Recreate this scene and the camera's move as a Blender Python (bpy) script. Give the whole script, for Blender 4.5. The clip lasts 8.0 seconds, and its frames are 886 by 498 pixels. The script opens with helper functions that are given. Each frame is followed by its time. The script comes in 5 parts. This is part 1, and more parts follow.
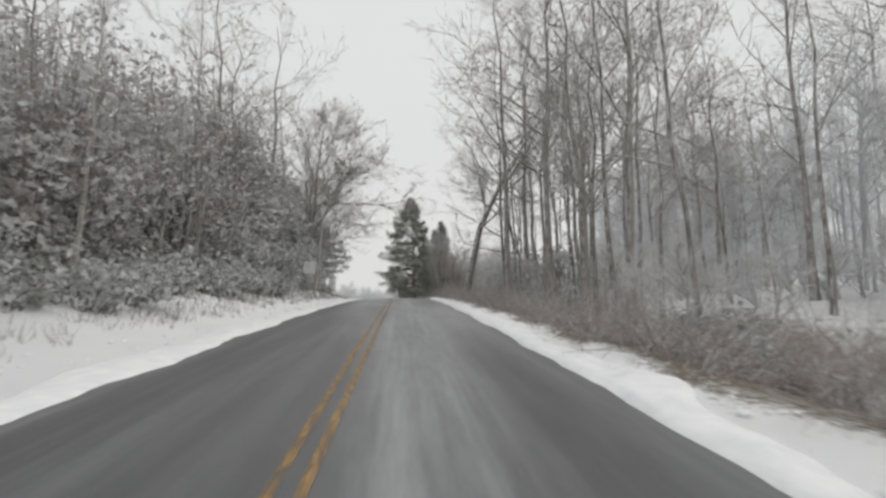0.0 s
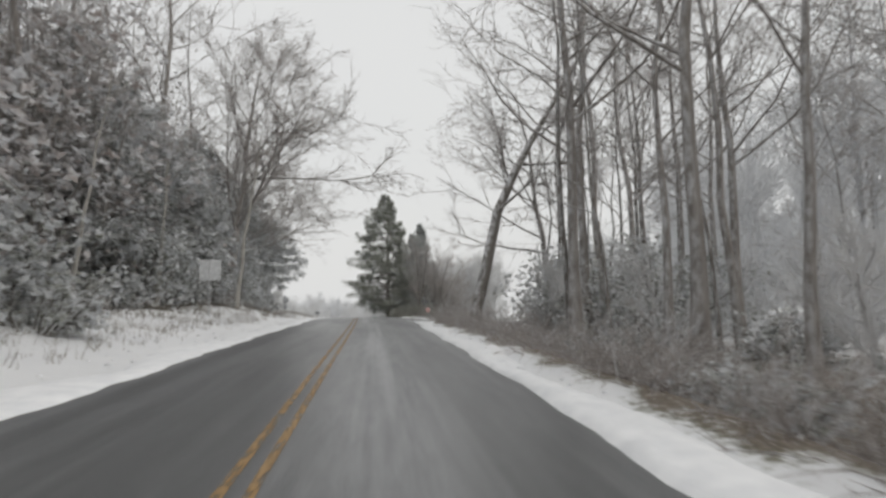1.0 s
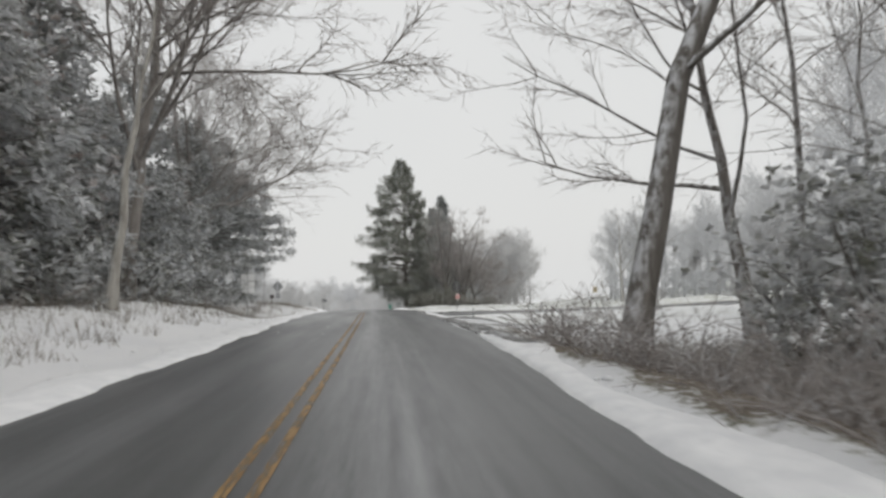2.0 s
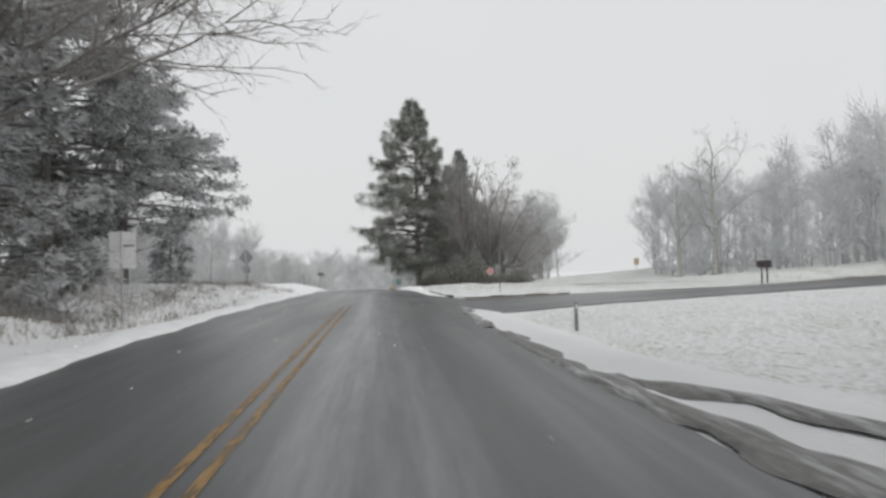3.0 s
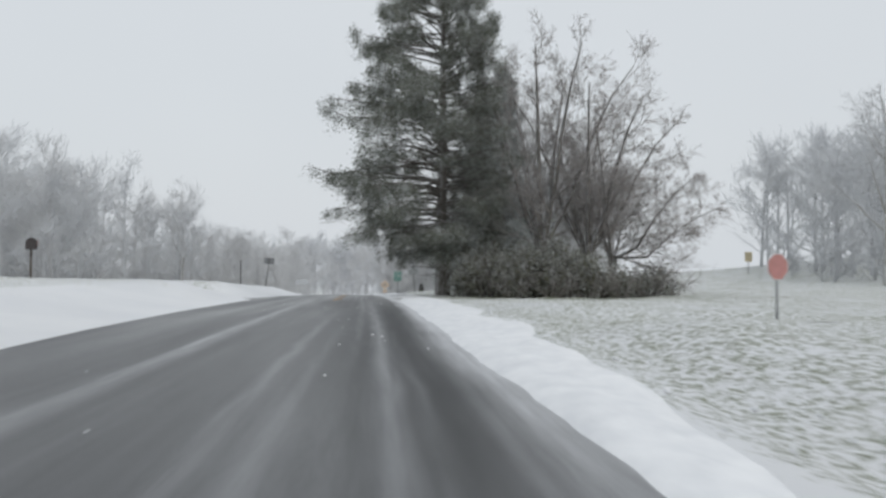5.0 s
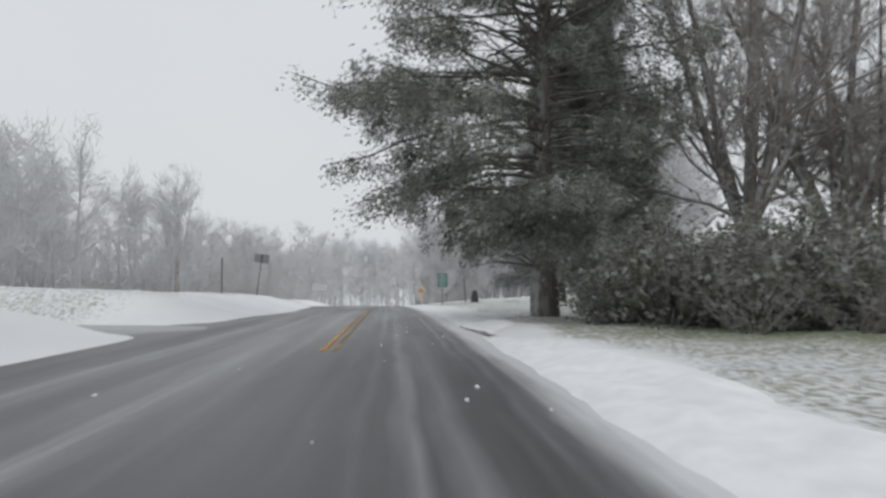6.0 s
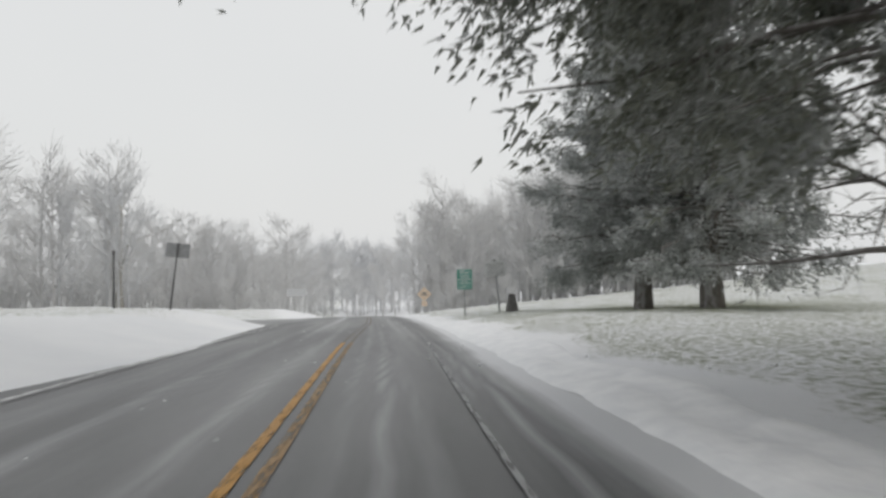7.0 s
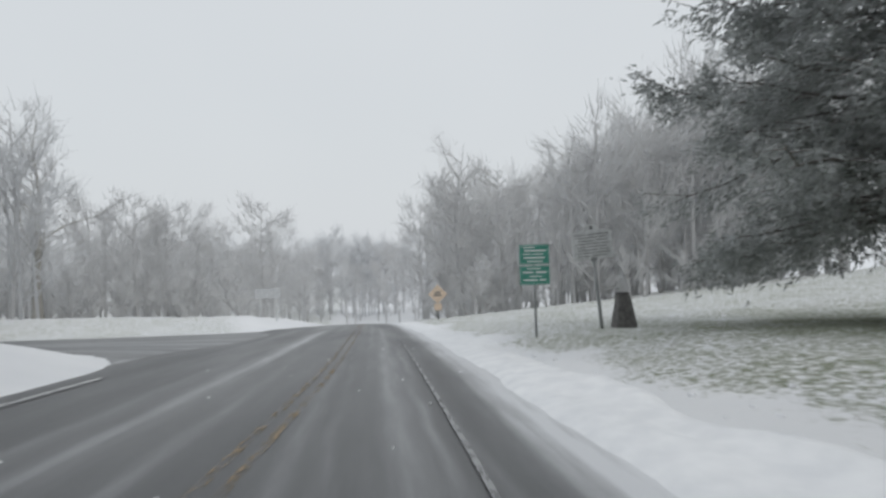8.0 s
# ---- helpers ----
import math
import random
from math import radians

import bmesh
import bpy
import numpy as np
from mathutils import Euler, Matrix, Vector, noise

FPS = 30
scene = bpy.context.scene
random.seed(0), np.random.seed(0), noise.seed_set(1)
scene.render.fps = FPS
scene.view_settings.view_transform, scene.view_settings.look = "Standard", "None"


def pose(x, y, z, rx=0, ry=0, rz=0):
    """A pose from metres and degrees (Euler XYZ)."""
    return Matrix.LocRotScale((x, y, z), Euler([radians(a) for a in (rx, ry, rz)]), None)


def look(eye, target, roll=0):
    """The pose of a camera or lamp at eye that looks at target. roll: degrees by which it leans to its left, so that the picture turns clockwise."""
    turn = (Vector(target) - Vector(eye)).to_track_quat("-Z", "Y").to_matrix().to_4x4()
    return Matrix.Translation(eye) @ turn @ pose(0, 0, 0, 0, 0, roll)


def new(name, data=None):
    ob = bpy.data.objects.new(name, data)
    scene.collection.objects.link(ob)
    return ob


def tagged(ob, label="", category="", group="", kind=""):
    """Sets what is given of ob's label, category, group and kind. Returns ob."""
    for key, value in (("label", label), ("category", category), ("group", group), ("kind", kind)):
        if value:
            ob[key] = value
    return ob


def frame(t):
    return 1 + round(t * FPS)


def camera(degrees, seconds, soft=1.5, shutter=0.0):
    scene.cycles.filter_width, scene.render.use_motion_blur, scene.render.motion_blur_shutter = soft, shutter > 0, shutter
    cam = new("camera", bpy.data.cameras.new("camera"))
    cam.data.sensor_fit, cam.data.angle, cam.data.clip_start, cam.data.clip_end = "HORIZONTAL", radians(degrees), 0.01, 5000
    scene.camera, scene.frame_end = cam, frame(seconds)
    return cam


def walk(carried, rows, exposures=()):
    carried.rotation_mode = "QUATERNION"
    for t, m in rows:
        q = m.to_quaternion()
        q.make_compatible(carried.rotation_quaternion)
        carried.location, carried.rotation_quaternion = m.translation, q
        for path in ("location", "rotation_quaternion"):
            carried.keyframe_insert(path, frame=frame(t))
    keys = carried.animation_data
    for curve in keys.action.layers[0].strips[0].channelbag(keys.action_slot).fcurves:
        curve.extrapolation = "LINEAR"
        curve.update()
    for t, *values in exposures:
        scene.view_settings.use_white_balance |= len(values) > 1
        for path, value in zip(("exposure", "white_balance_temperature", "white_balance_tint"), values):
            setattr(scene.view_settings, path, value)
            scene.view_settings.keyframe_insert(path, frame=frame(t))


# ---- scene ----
# ---------- camera and its drive ----------
cam = camera(70.0, 8.0, soft=2.8, shutter=0.14)
PATH = [
    (0.0, (0.867, 3.965, -0.919), (0.999, 5.952, -0.739), -1.1), 
    (0.5, (0.882, 14.238, -0.402), (1.049, 16.221, -0.207), -1.3), 
    (1, (1.067, 24.327, 0.036), (1.282, 26.304, 0.248), -0.8), 
    (1.5, (0.992, 34.511, 0.407), (1.225, 36.486, 0.614), -0.5), 
    (1.7, (0.996, 38.121, 0.521), (1.201, 40.102, 0.713), -1.0), 
    (2.8, (1.197, 59.071, 0.992), (1.339, 61.064, 1.076), -1.7), 
    (3, (1.02, 63.023, 1.053), (1.161, 65.016, 1.125), -1.5), 
    (3.5, (0.675, 73.651, 1.163), (0.833, 75.645, 1.203), -0.1), 
    (4, (0.387, 83.852, 1.203), (0.591, 85.841, 1.243), 1.1), 
    (4.2, (0.339, 87.51, 1.199), (0.558, 89.497, 1.247), 1.6), 
    (5.3, (0.067, 108.669, 0.953), (0.204, 110.664, 0.997), -0.1), 
    (5.5, (-0.106, 112.364, 0.889), (0.005, 114.36, 0.934), 0.1), 
    (6, (-0.745, 121.752, 0.682), (-0.672, 123.75, 0.737), 0.2), 
    (6.5, (-1.301, 129.748, 0.48), (-1.22, 131.745, 0.543), 0.1), 
    (7, (-1.618, 137.932, 0.237), (-1.524, 139.928, 0.296), -1.1), 
    (7.5, (-1.864, 146.095, -0.055), (-1.765, 148.091, 0.008), -1.5), 
    (8, (-2.046, 154.17, -0.39), (-1.964, 156.168, -0.332), -1.6),
]
walk(cam, [(t, look(e, a, r)) for t, e, a, r in PATH],
     exposures=[(0.0, 0.22, 6680, 8), (1.7, 0.22, 6680, 8), (3.0, 0.20, 6560, 8), (3.5, 0.14, 6450, 8), (4.2, 0.10, 6300, 7), (5.5, 0.13, 6250, 7), (6.0, 0.13, 6350, 8), (6.5, 0.20, 6500, 8), (6.9, 0.26, 6650, 8), (7.2, 0.17, 6500, 8), (7.6, 0.13, 6400, 8), (8.0, 0.10, 6300, 7)])

# ---------- world: overcast snowfall ----------
SUN_ELEV, SUN_ROT = 0.75, 2.4
world = bpy.data.worlds.new("overcast_sky")
scene.world = world
world.use_nodes = True
wn = world.node_tree.nodes
wl = world.node_tree.links
wn.clear()
w_out = wn.new("ShaderNodeOutputWorld")
w_bg = wn.new("ShaderNodeBackground")
w_sky = wn.new("ShaderNodeTexSky")
w_sky.sky_type = "NISHITA"
w_sky.sun_disc = False
w_sky.sun_elevation = SUN_ELEV
w_sky.sun_rotation = SUN_ROT
w_sky.air_density = 2.0
w_sky.dust_density = 5.0
w_mix = wn.new("ShaderNodeMix")
w_mix.data_type = "RGBA"
w_mix.inputs["Factor"].default_value = 0.94
w_tc = wn.new("ShaderNodeTexCoord")
w_no = wn.new("ShaderNodeTexNoise")
w_no.inputs["Scale"].default_value = 1.6
w_no.inputs["Detail"].default_value = 3.0
w_cr = wn.new("ShaderNodeValToRGB")
w_cr.color_ramp.elements[0].position = 0.25
w_cr.color_ramp.elements[0].color = (7.0, 7.1, 7.35, 1)
w_cr.color_ramp.elements[1].position = 0.8
w_cr.color_ramp.elements[1].color = (7.5, 7.55, 7.75, 1)
wl.new(w_tc.outputs["Generated"], w_no.inputs["Vector"])
wl.new(w_no.outputs["Fac"], w_cr.inputs["Fac"])
wl.new(w_sky.outputs["Color"], w_mix.inputs[6])
wl.new(w_cr.outputs["Color"], w_mix.inputs[7])
wl.new(w_mix.outputs[2], w_bg.inputs["Color"])
w_bg.inputs["Strength"].default_value = 0.09
wl.new(w_bg.outputs["Background"], w_out.inputs["Surface"])

sun = new("sun", bpy.data.lights.new("sun", "SUN"))
sun.data.energy = 0.6
sun.data.angle = radians(40)
sun.data.color = (1.0, 0.97, 0.94)
sun.matrix_world = look((0, 0, 60), (-0.7 * 40, 40 * 0.7, 60 - 45))

# ---------- materials ----------
def mat(name, rough=0.8, metal=0.0, spec=0.4):
    m = bpy.data.materials.new(name)
    m.use_nodes = True
    b = m.node_tree.nodes["Principled BSDF"]
    b.inputs["Roughness"].default_value = rough
    b.inputs["Metallic"].default_value = metal
    b.inputs["Specular IOR Level"].default_value = spec
    return m, m.node_tree.nodes, m.node_tree.links, b


def tex(nodes, links, scale, detail=4.0, stretch=(1, 1, 1), kind="Object", rough=0.55):
    tc = nodes.new("ShaderNodeTexCoord")
    mp = nodes.new("ShaderNodeMapping")
    mp.inputs["Scale"].default_value = stretch
    n = nodes.new("ShaderNodeTexNoise")
    n.inputs["Scale"].default_value = scale
    n.inputs["Detail"].default_value = detail
    n.inputs["Roughness"].default_value = rough
    links.new(tc.outputs[kind], mp.inputs["Vector"])
    links.new(mp.outputs["Vector"], n.inputs["Vector"])
    return n.outputs["Fac"]


def ramp(nodes, links, fac, stops):
    r = nodes.new("ShaderNodeValToRGB")
    els = r.color_ramp.elements
    while len(els) < len(stops):
        els.new(0.5)
    for e, (p, c) in zip(els, stops):
        e.position = p
        e.color = (*c, 1) if len(c) == 3 else c
    links.new(fac, r.inputs["Fac"])
    return r.outputs["Color"]


def mixc(nodes, links, fac, a, b, mode="MIX"):
    x = nodes.new("ShaderNodeMix")
    x.data_type = "RGBA"
    x.blend_type = mode
    for s, v in ((0, fac), (6, a), (7, b)):
        if isinstance(v, (int, float)):
            x.inputs[s].default_value = v
        elif isinstance(v, tuple):
            x.inputs[s].default_value = (*v, 1)
        else:
            links.new(v, x.inputs[s])
    return x.outputs[2]


def mathn(nodes, links, op, a, b=0.5):
    x = nodes.new("ShaderNodeMath")
    x.operation = op
    x.use_clamp = True
    for s, v in ((0, a), (1, b)):
        if isinstance(v, (int, float)):
            x.inputs[s].default_value = v
        else:
            links.new(v, x.inputs[s])
    return x.outputs[0]


def bump(nodes, links, bsdf, height, dist, strength=0.6):
    b = nodes.new("ShaderNodeBump")
    b.inputs["Strength"].default_value = strength
    b.inputs["Distance"].default_value = dist
    links.new(height, b.inputs["Height"])
    links.new(b.outputs["Normal"], bsdf.inputs["Normal"])


def bark_mat(name, dark, light, snow, through_=0.0):
    """Bark with upright furrows and wind-driven snow plastered on one side."""
    m, n, l, b = mat(name, 0.9, spec=0.2)
    grain = tex(n, l, 9.0, 5, (1, 1, 0.18))
    big = tex(n, l, 0.9, 3)
    c = ramp(n, l, grain, [(0.3, dark), (0.7, light)])
    c = mixc(n, l, mathn(n, l, "MULTIPLY", big, 0.5), c, tuple(0.6 * v for v in dark))
    geo = n.new("ShaderNodeNewGeometry")
    dot = n.new("ShaderNodeVectorMath")
    dot.operation = "DOT_PRODUCT"
    dot.inputs[1].default_value = (-0.55, -0.45, 0.70)
    l.new(geo.outputs["Normal"], dot.inputs[0])
    side = ramp(n, l, dot.outputs["Value"], [(0.35, (0, 0, 0)), (0.85, (1, 1, 1))])
    patch = ramp(n, l, tex(n, l, 5.0, 4, (1, 1, 0.5)), [(0.42, (0, 0, 0)), (0.6, (1, 1, 1))])
    f = mathn(n, l, "MULTIPLY", side, patch)
    f = mathn(n, l, "MULTIPLY", f, snow)
    c = mixc(n, l, f, c, (0.78, 0.79, 0.81))
    l.new(c, b.inputs["Base Color"])
    bump(n, l, b, grain, 0.02)
    if through_:
        tr = n.new("ShaderNodeBsdfTranslucent")
        l.new(c, tr.inputs["Color"])
        mx = n.new("ShaderNodeMixShader")
        mx.inputs[0].default_value = through_
        l.new(b.outputs[0], mx.inputs[1])
        l.new(tr.outputs[0], mx.inputs[2])
        l.new(mx.outputs[0], n["Material Output"].inputs["Surface"])
    return m


BARK = bark_mat("bark_grey_brown", (0.30, 0.275, 0.258), (0.53, 0.50, 0.47), 1.0, 0.3)
BARK_DARK = bark_mat("bark_dark_wet", (0.15, 0.138, 0.126), (0.30, 0.28, 0.258), 0.95)
BARK_EVERGREEN = bark_mat("bark_of_evergreens", (0.14, 0.128, 0.115), (0.30, 0.275, 0.25), 0.5)
BARK_PALE = bark_mat("bark_pale", (0.30, 0.285, 0.26), (0.58, 0.56, 0.52), 0.9)
TWIG = bark_mat("twigs_grey", (0.42, 0.385, 0.365), (0.62, 0.58, 0.555), 1.0, 0.5)
TWIG_RED = bark_mat("twigs_reddish", (0.40, 0.365, 0.345), (0.60, 0.555, 0.53), 1.0, 0.5)
# Base colour paled so that trees further off look hazed.
TWIG_HAZE = bark_mat("twigs_hazed", (0.70, 0.695, 0.695), (0.82, 0.82, 0.82), 1.0, 0.5)
# Paler still: a thicker haze painted into the twigs.
TWIG_HAZE_PALER = bark_mat("twigs_hazed_paler", (0.72, 0.725, 0.735), (0.84, 0.845, 0.855), 1.0, 0.6)


def leaf_mat(name, a, b_, snow, rough=0.55, lo=0.45, thin=0.45):
    """Foliage that varies from clump to clump, with snow lying on the upper sides."""
    m, n, l, b = mat(name, rough, spec=0.35)
    geo = n.new("ShaderNodeNewGeometry")
    c = ramp(n, l, geo.outputs["Random Per Island"], [(0.0, a), (1.0, b_)])
    big = tex(n, l, 0.8, 3)
    c = mixc(n, l, mathn(n, l, "MULTIPLY", big, 0.6), c, tuple(0.5 * v for v in a))
    patch = ramp(n, l, tex(n, l, 2.2, 4), [(lo, (0, 0, 0)), (lo + 0.2, (1, 1, 1))])
    f = mathn(n, l, "MULTIPLY", patch, snow)
    c = mixc(n, l, f, c, (0.78, 0.79, 0.81))
    l.new(c, b.inputs["Base Color"])
    tr = n.new("ShaderNodeBsdfTranslucent")
    l.new(c, tr.inputs["Color"])
    mx = n.new("ShaderNodeMixShader")
    mx.inputs[0].default_value = thin
    l.new(b.outputs[0], mx.inputs[1])
    l.new(tr.outputs[0], mx.inputs[2])
    l.new(mx.outputs[0], n["Material Output"].inputs["Surface"])
    return m


NEEDLE = leaf_mat("conifer_needles", (0.21, 0.222, 0.182), (0.38, 0.395, 0.33), 0.7, 0.55, 0.47)
NEEDLE_BLUE = leaf_mat("spruce_needles", (0.34, 0.36, 0.345), (0.54, 0.56, 0.54), 0.6, 0.55, 0.44, 0.55)
LAUREL = leaf_mat("laurel_leaves", (0.26, 0.27, 0.225), (0.47, 0.475, 0.40), 0.9, 0.6, 0.33)
CEDAR = leaf_mat("cedar_foliage", (0.20, 0.21, 0.188), (0.37, 0.375, 0.335), 0.9, 0.55, 0.37)
BEECH = leaf_mat("dry_beech_leaves", (0.46, 0.40, 0.378), (0.66, 0.59, 0.56), 0.9, 0.55, 0.36)
BUSH = leaf_mat("bush_leaves", (0.28, 0.28, 0.215), (0.48, 0.475, 0.385), 0.75, 0.55, 0.43, 0.6)
DRY = leaf_mat("dry_grass_stems", (0.20, 0.165, 0.12), (0.40, 0.35, 0.27), 0.4, 0.8)

# ground: snow, lawn showing through thin snow, leaf litter
GROUND, n, l, b = mat("snowy_ground", 0.85, spec=0.25)
at = n.new("ShaderNodeVertexColor")
at.layer_name = "cover"
sep = n.new("ShaderNodeSeparateColor")
l.new(at.outputs["Color"], sep.inputs[0])
n1 = tex(n, l, 8.0, 6, (1, 1, 1), rough=0.78)
n2 = tex(n, l, 0.35, 3)
n3 = tex(n, l, 14.0, 3)
grass = ramp(n, l, n3, [(0.3, (0.17, 0.19, 0.125)), (0.7, (0.31, 0.33, 0.235))])
litter = ramp(n, l, n3, [(0.3, (0.10, 0.08, 0.066)), (0.7, (0.26, 0.21, 0.175))])
soil = mixc(n, l, sep.outputs[1], grass, litter)
wide = n.new("ShaderNodeMapRange")
wide.inputs["From Min"].default_value = 0.28
wide.inputs["From Max"].default_value = 0.72
l.new(n1, wide.inputs["Value"])
amt = mathn(n, l, "ADD", mathn(n, l, "MULTIPLY", wide.outputs["Result"], 0.75), mathn(n, l, "MULTIPLY", n2, 0.25))
edge = n.new("ShaderNodeMapRange")
edge.inputs["From Min"].default_value = -0.10
edge.inputs["From Max"].default_value = 0.14
l.new(mathn(n, l, "SUBTRACT", mathn(n, l, "ADD", sep.outputs[0], 0.0), amt), edge.inputs["Value"])
snowc = ramp(n, l, n2, [(0.3, (0.80, 0.81, 0.83)), (0.7, (0.87, 0.875, 0.885))])
sn = n.new("ShaderNodeMath")
sn.operation = "SUBTRACT"
l.new(sep.outputs[0], sn.inputs[0])
l.new(amt, sn.inputs[1])
l.new(sn.outputs[0], edge.inputs["Value"])
col = mixc(n, l, edge.outputs["Result"], soil, snowc)
l.new(col, b.inputs["Base Color"])
bump(n, l, b, n1, 0.06, 0.8)

SNOW, n, l, b = mat("drifted_snow", 0.7, spec=0.3)
f1 = tex(n, l, 3.0, 5)
l.new(ramp(n, l, f1, [(0.3, (0.76, 0.77, 0.79)), (0.65, (0.88, 0.885, 0.895))]), b.inputs["Base Color"])
bump(n, l, b, f1, 0.04, 0.7)

# asphalt, damp, with snow blown along it in streaks; its cover mask also paints in wet sheen and haze
ASPHALT, n, l, b = mat("damp_asphalt", 0.42, spec=0.3)
grain = tex(n, l, 60.0, 2, kind="UV")
blot = tex(n, l, 0.5, 4, (1, 0.12, 1), kind="UV")
streak = tex(n, l, 1.9, 3, (1.0, 0.02, 1), kind="UV", rough=0.6)
fine = tex(n, l, 7.0, 5, (1.0, 0.10, 1), kind="UV", rough=0.7)
base = ramp(n, l, grain, [(0.2, (0.052, 0.053, 0.055)), (0.8, (0.10, 0.102, 0.105))])
base = mixc(n, l, mathn(n, l, "MULTIPLY", blot, 0.5), base, (0.055, 0.056, 0.057))
at = n.new("ShaderNodeVertexColor")
at.layer_name = "cover"
sep = n.new("ShaderNodeSeparateColor")
l.new(at.outputs["Color"], sep.inputs[0])
band = ramp(n, l, streak, [(0.46, (0, 0, 0)), (0.64, (1, 1, 1))])
dust = mathn(n, l, "MULTIPLY", mathn(n, l, "ADD", mathn(n, l, "ADD", mathn(n, l, "MULTIPLY", band, 0.55), 0.22), mathn(n, l, "MULTIPLY", ramp(n, l, fine, [(0.35, (0, 0, 0)), (0.85, (1, 1, 1))]), 0.5)), sep.outputs[0])
over = n.new("ShaderNodeMapRange")
over.inputs["From Min"].default_value = 0.42
over.inputs["From Max"].default_value = 1.0
l.new(sep.outputs[0], over.inputs["Value"])
dust = mathn(n, l, "ADD", dust, mathn(n, l, "MULTIPLY", over.outputs["Result"], 0.55))
l.new(mixc(n, l, dust, base, (0.66, 0.67, 0.69)), b.inputs["Base Color"])
l.new(ramp(n, l, blot, [(0.3, (0.28, 0.28, 0.28)), (0.7, (0.45, 0.45, 0.45))]), b.inputs["Roughness"])
bump(n, l, b, grain, 0.004, 0.5)


def paint_mat(name, colour, worn):
    """Road paint with holes worn through to the asphalt."""
    m, n, l, b = mat(name, 0.55)
    w = ramp(n, l, tex(n, l, 9.0, 6, (2.0, 0.35, 1), rough=0.7), [(worn - 0.10, (1, 1, 1)), (worn + 0.10, (0, 0, 0))])
    c = mixc(n, l, tex(n, l, 30.0, 3), tuple(0.75 * v for v in colour), colour)
    l.new(c, b.inputs["Base Color"])
    l.new(w, b.inputs["Alpha"])
    return m


YELLOW = paint_mat("worn_yellow_paint", (0.56, 0.29, 0.055), 0.60)
YELLOW_DULL = paint_mat("faded_yellow_paint", (0.38, 0.235, 0.095), 0.53)
YELLOW_FAINT = paint_mat("snow_dusted_yellow_paint", (0.34, 0.25, 0.14), 0.44)
WHITE_LINE = paint_mat("worn_white_paint", (0.72, 0.72, 0.71), 0.55)


EDGE_PAINT = paint_mat("thin_white_paint", (0.36, 0.365, 0.37), 0.58)


def plain_mat(name, colour, rough=0.5, metal=0.0, vary=0.25, scale=6.0):
    m, n, l, b = mat(name, rough, metal)
    f = tex(n, l, scale, 5)
    l.new(ramp(n, l, f, [(0.3, tuple(v * (1 - vary) for v in colour)), (0.7, tuple(min(1, v * (1 + vary * 0.6)) for v in colour))]), b.inputs["Base Color"])
    l.new(ramp(n, l, f, [(0.3, (rough * 0.8,) * 3), (0.7, (min(1, rough * 1.2),) * 3)]), b.inputs["Roughness"])
    return m


ALU = plain_mat("dull_aluminium", (0.56, 0.57, 0.58), 0.6, 0.1)
STEEL = plain_mat("galvanised_steel", (0.30, 0.31, 0.31), 0.5, 0.5)
GREEN = plain_mat("green_sign_face", (0.07, 0.265, 0.205), 0.45, 0, 0.15)
PALE_SIGN = plain_mat("pale_sign_back", (0.84, 0.845, 0.85), 0.7, 0, 0.12)
WHITE = plain_mat("white_sign_paint", (0.72, 0.73, 0.73), 0.5, 0, 0.1)
RED = plain_mat("red_sign_face", (0.56, 0.27, 0.25), 0.6, 0, 0.15)
ORANGE = plain_mat("orange_sign_face", (0.66, 0.53, 0.41), 0.8, 0, 0.25)
YELLOW_SIGN = plain_mat("yellow_sign_face", (0.62, 0.53, 0.36), 0.7, 0, 0.15)
GREYSIGN = plain_mat("grey_cast_metal_sign", (0.63, 0.64, 0.64), 0.7, 0.0)
DARKTXT = plain_mat("dark_letter_paint", (0.17, 0.17, 0.175), 0.7)
STONE = plain_mat("weathered_granite", (0.16, 0.155, 0.15), 0.9, 0, 0.45, 9.0)
WOOD = plain_mat("grey_weathered_wood", (0.13, 0.115, 0.10), 0.9, 0, 0.4, 8.0)
BROWN = plain_mat("dark_mailbox_metal", (0.07, 0.06, 0.06), 0.5, 0.2)
KERB = plain_mat("dark_wet_kerb_stone", (0.11, 0.105, 0.10), 0.8, 0, 0.4, 9.0)
MUD, n, l, b = mat("wet_mud_and_slush", 0.55)
f1 = tex(n, l, 4.5, 6, (1, 0.10, 1), rough=0.75)
f2 = tex(n, l, 14.0, 4)
dirt = ramp(n, l, f2, [(0.3, (0.10, 0.098, 0.095)), (0.7, (0.22, 0.215, 0.205))])
l.new(mixc(n, l, ramp(n, l, f1, [(0.50, (0, 0, 0)), (0.72, (1, 1, 1))]), dirt, (0.66, 0.67, 0.69)), b.inputs["Base Color"])
bump(n, l, b, f1, 0.03, 0.7)
DARKSIGN = plain_mat("dull_grey_sign_back", (0.24, 0.245, 0.25), 0.6, 0.1)
DARKPOST = plain_mat("dark_steel_post", (0.09, 0.09, 0.09), 0.6, 0.2)

# ---------- plan: road line, profile, ground ----------
_ys = np.arange(-200, 1200, 1.0)
_th = np.interp(_ys, [-200, 40, 75, 115, 190, 1200], [0, 0, -0.03, -0.03, -0.08, -0.08])
_cx = np.concatenate([[0], np.cumsum((_th[1:] + _th[:-1]) / 2)])
_cx -= np.interp(0, _ys, _cx)


def cx(y):
    """The road's centre line."""
    return np.interp(y, _ys, _cx)


def zm(y):
    """The road's profile: a long crest."""
    y = np.asarray(y, float)
    c = np.clip(y, -30, 235)
    z = -(c - 85) ** 2 / 3000 - (c - 85) / 1500 * (np.clip(y, -80, 300) - c)
    return z


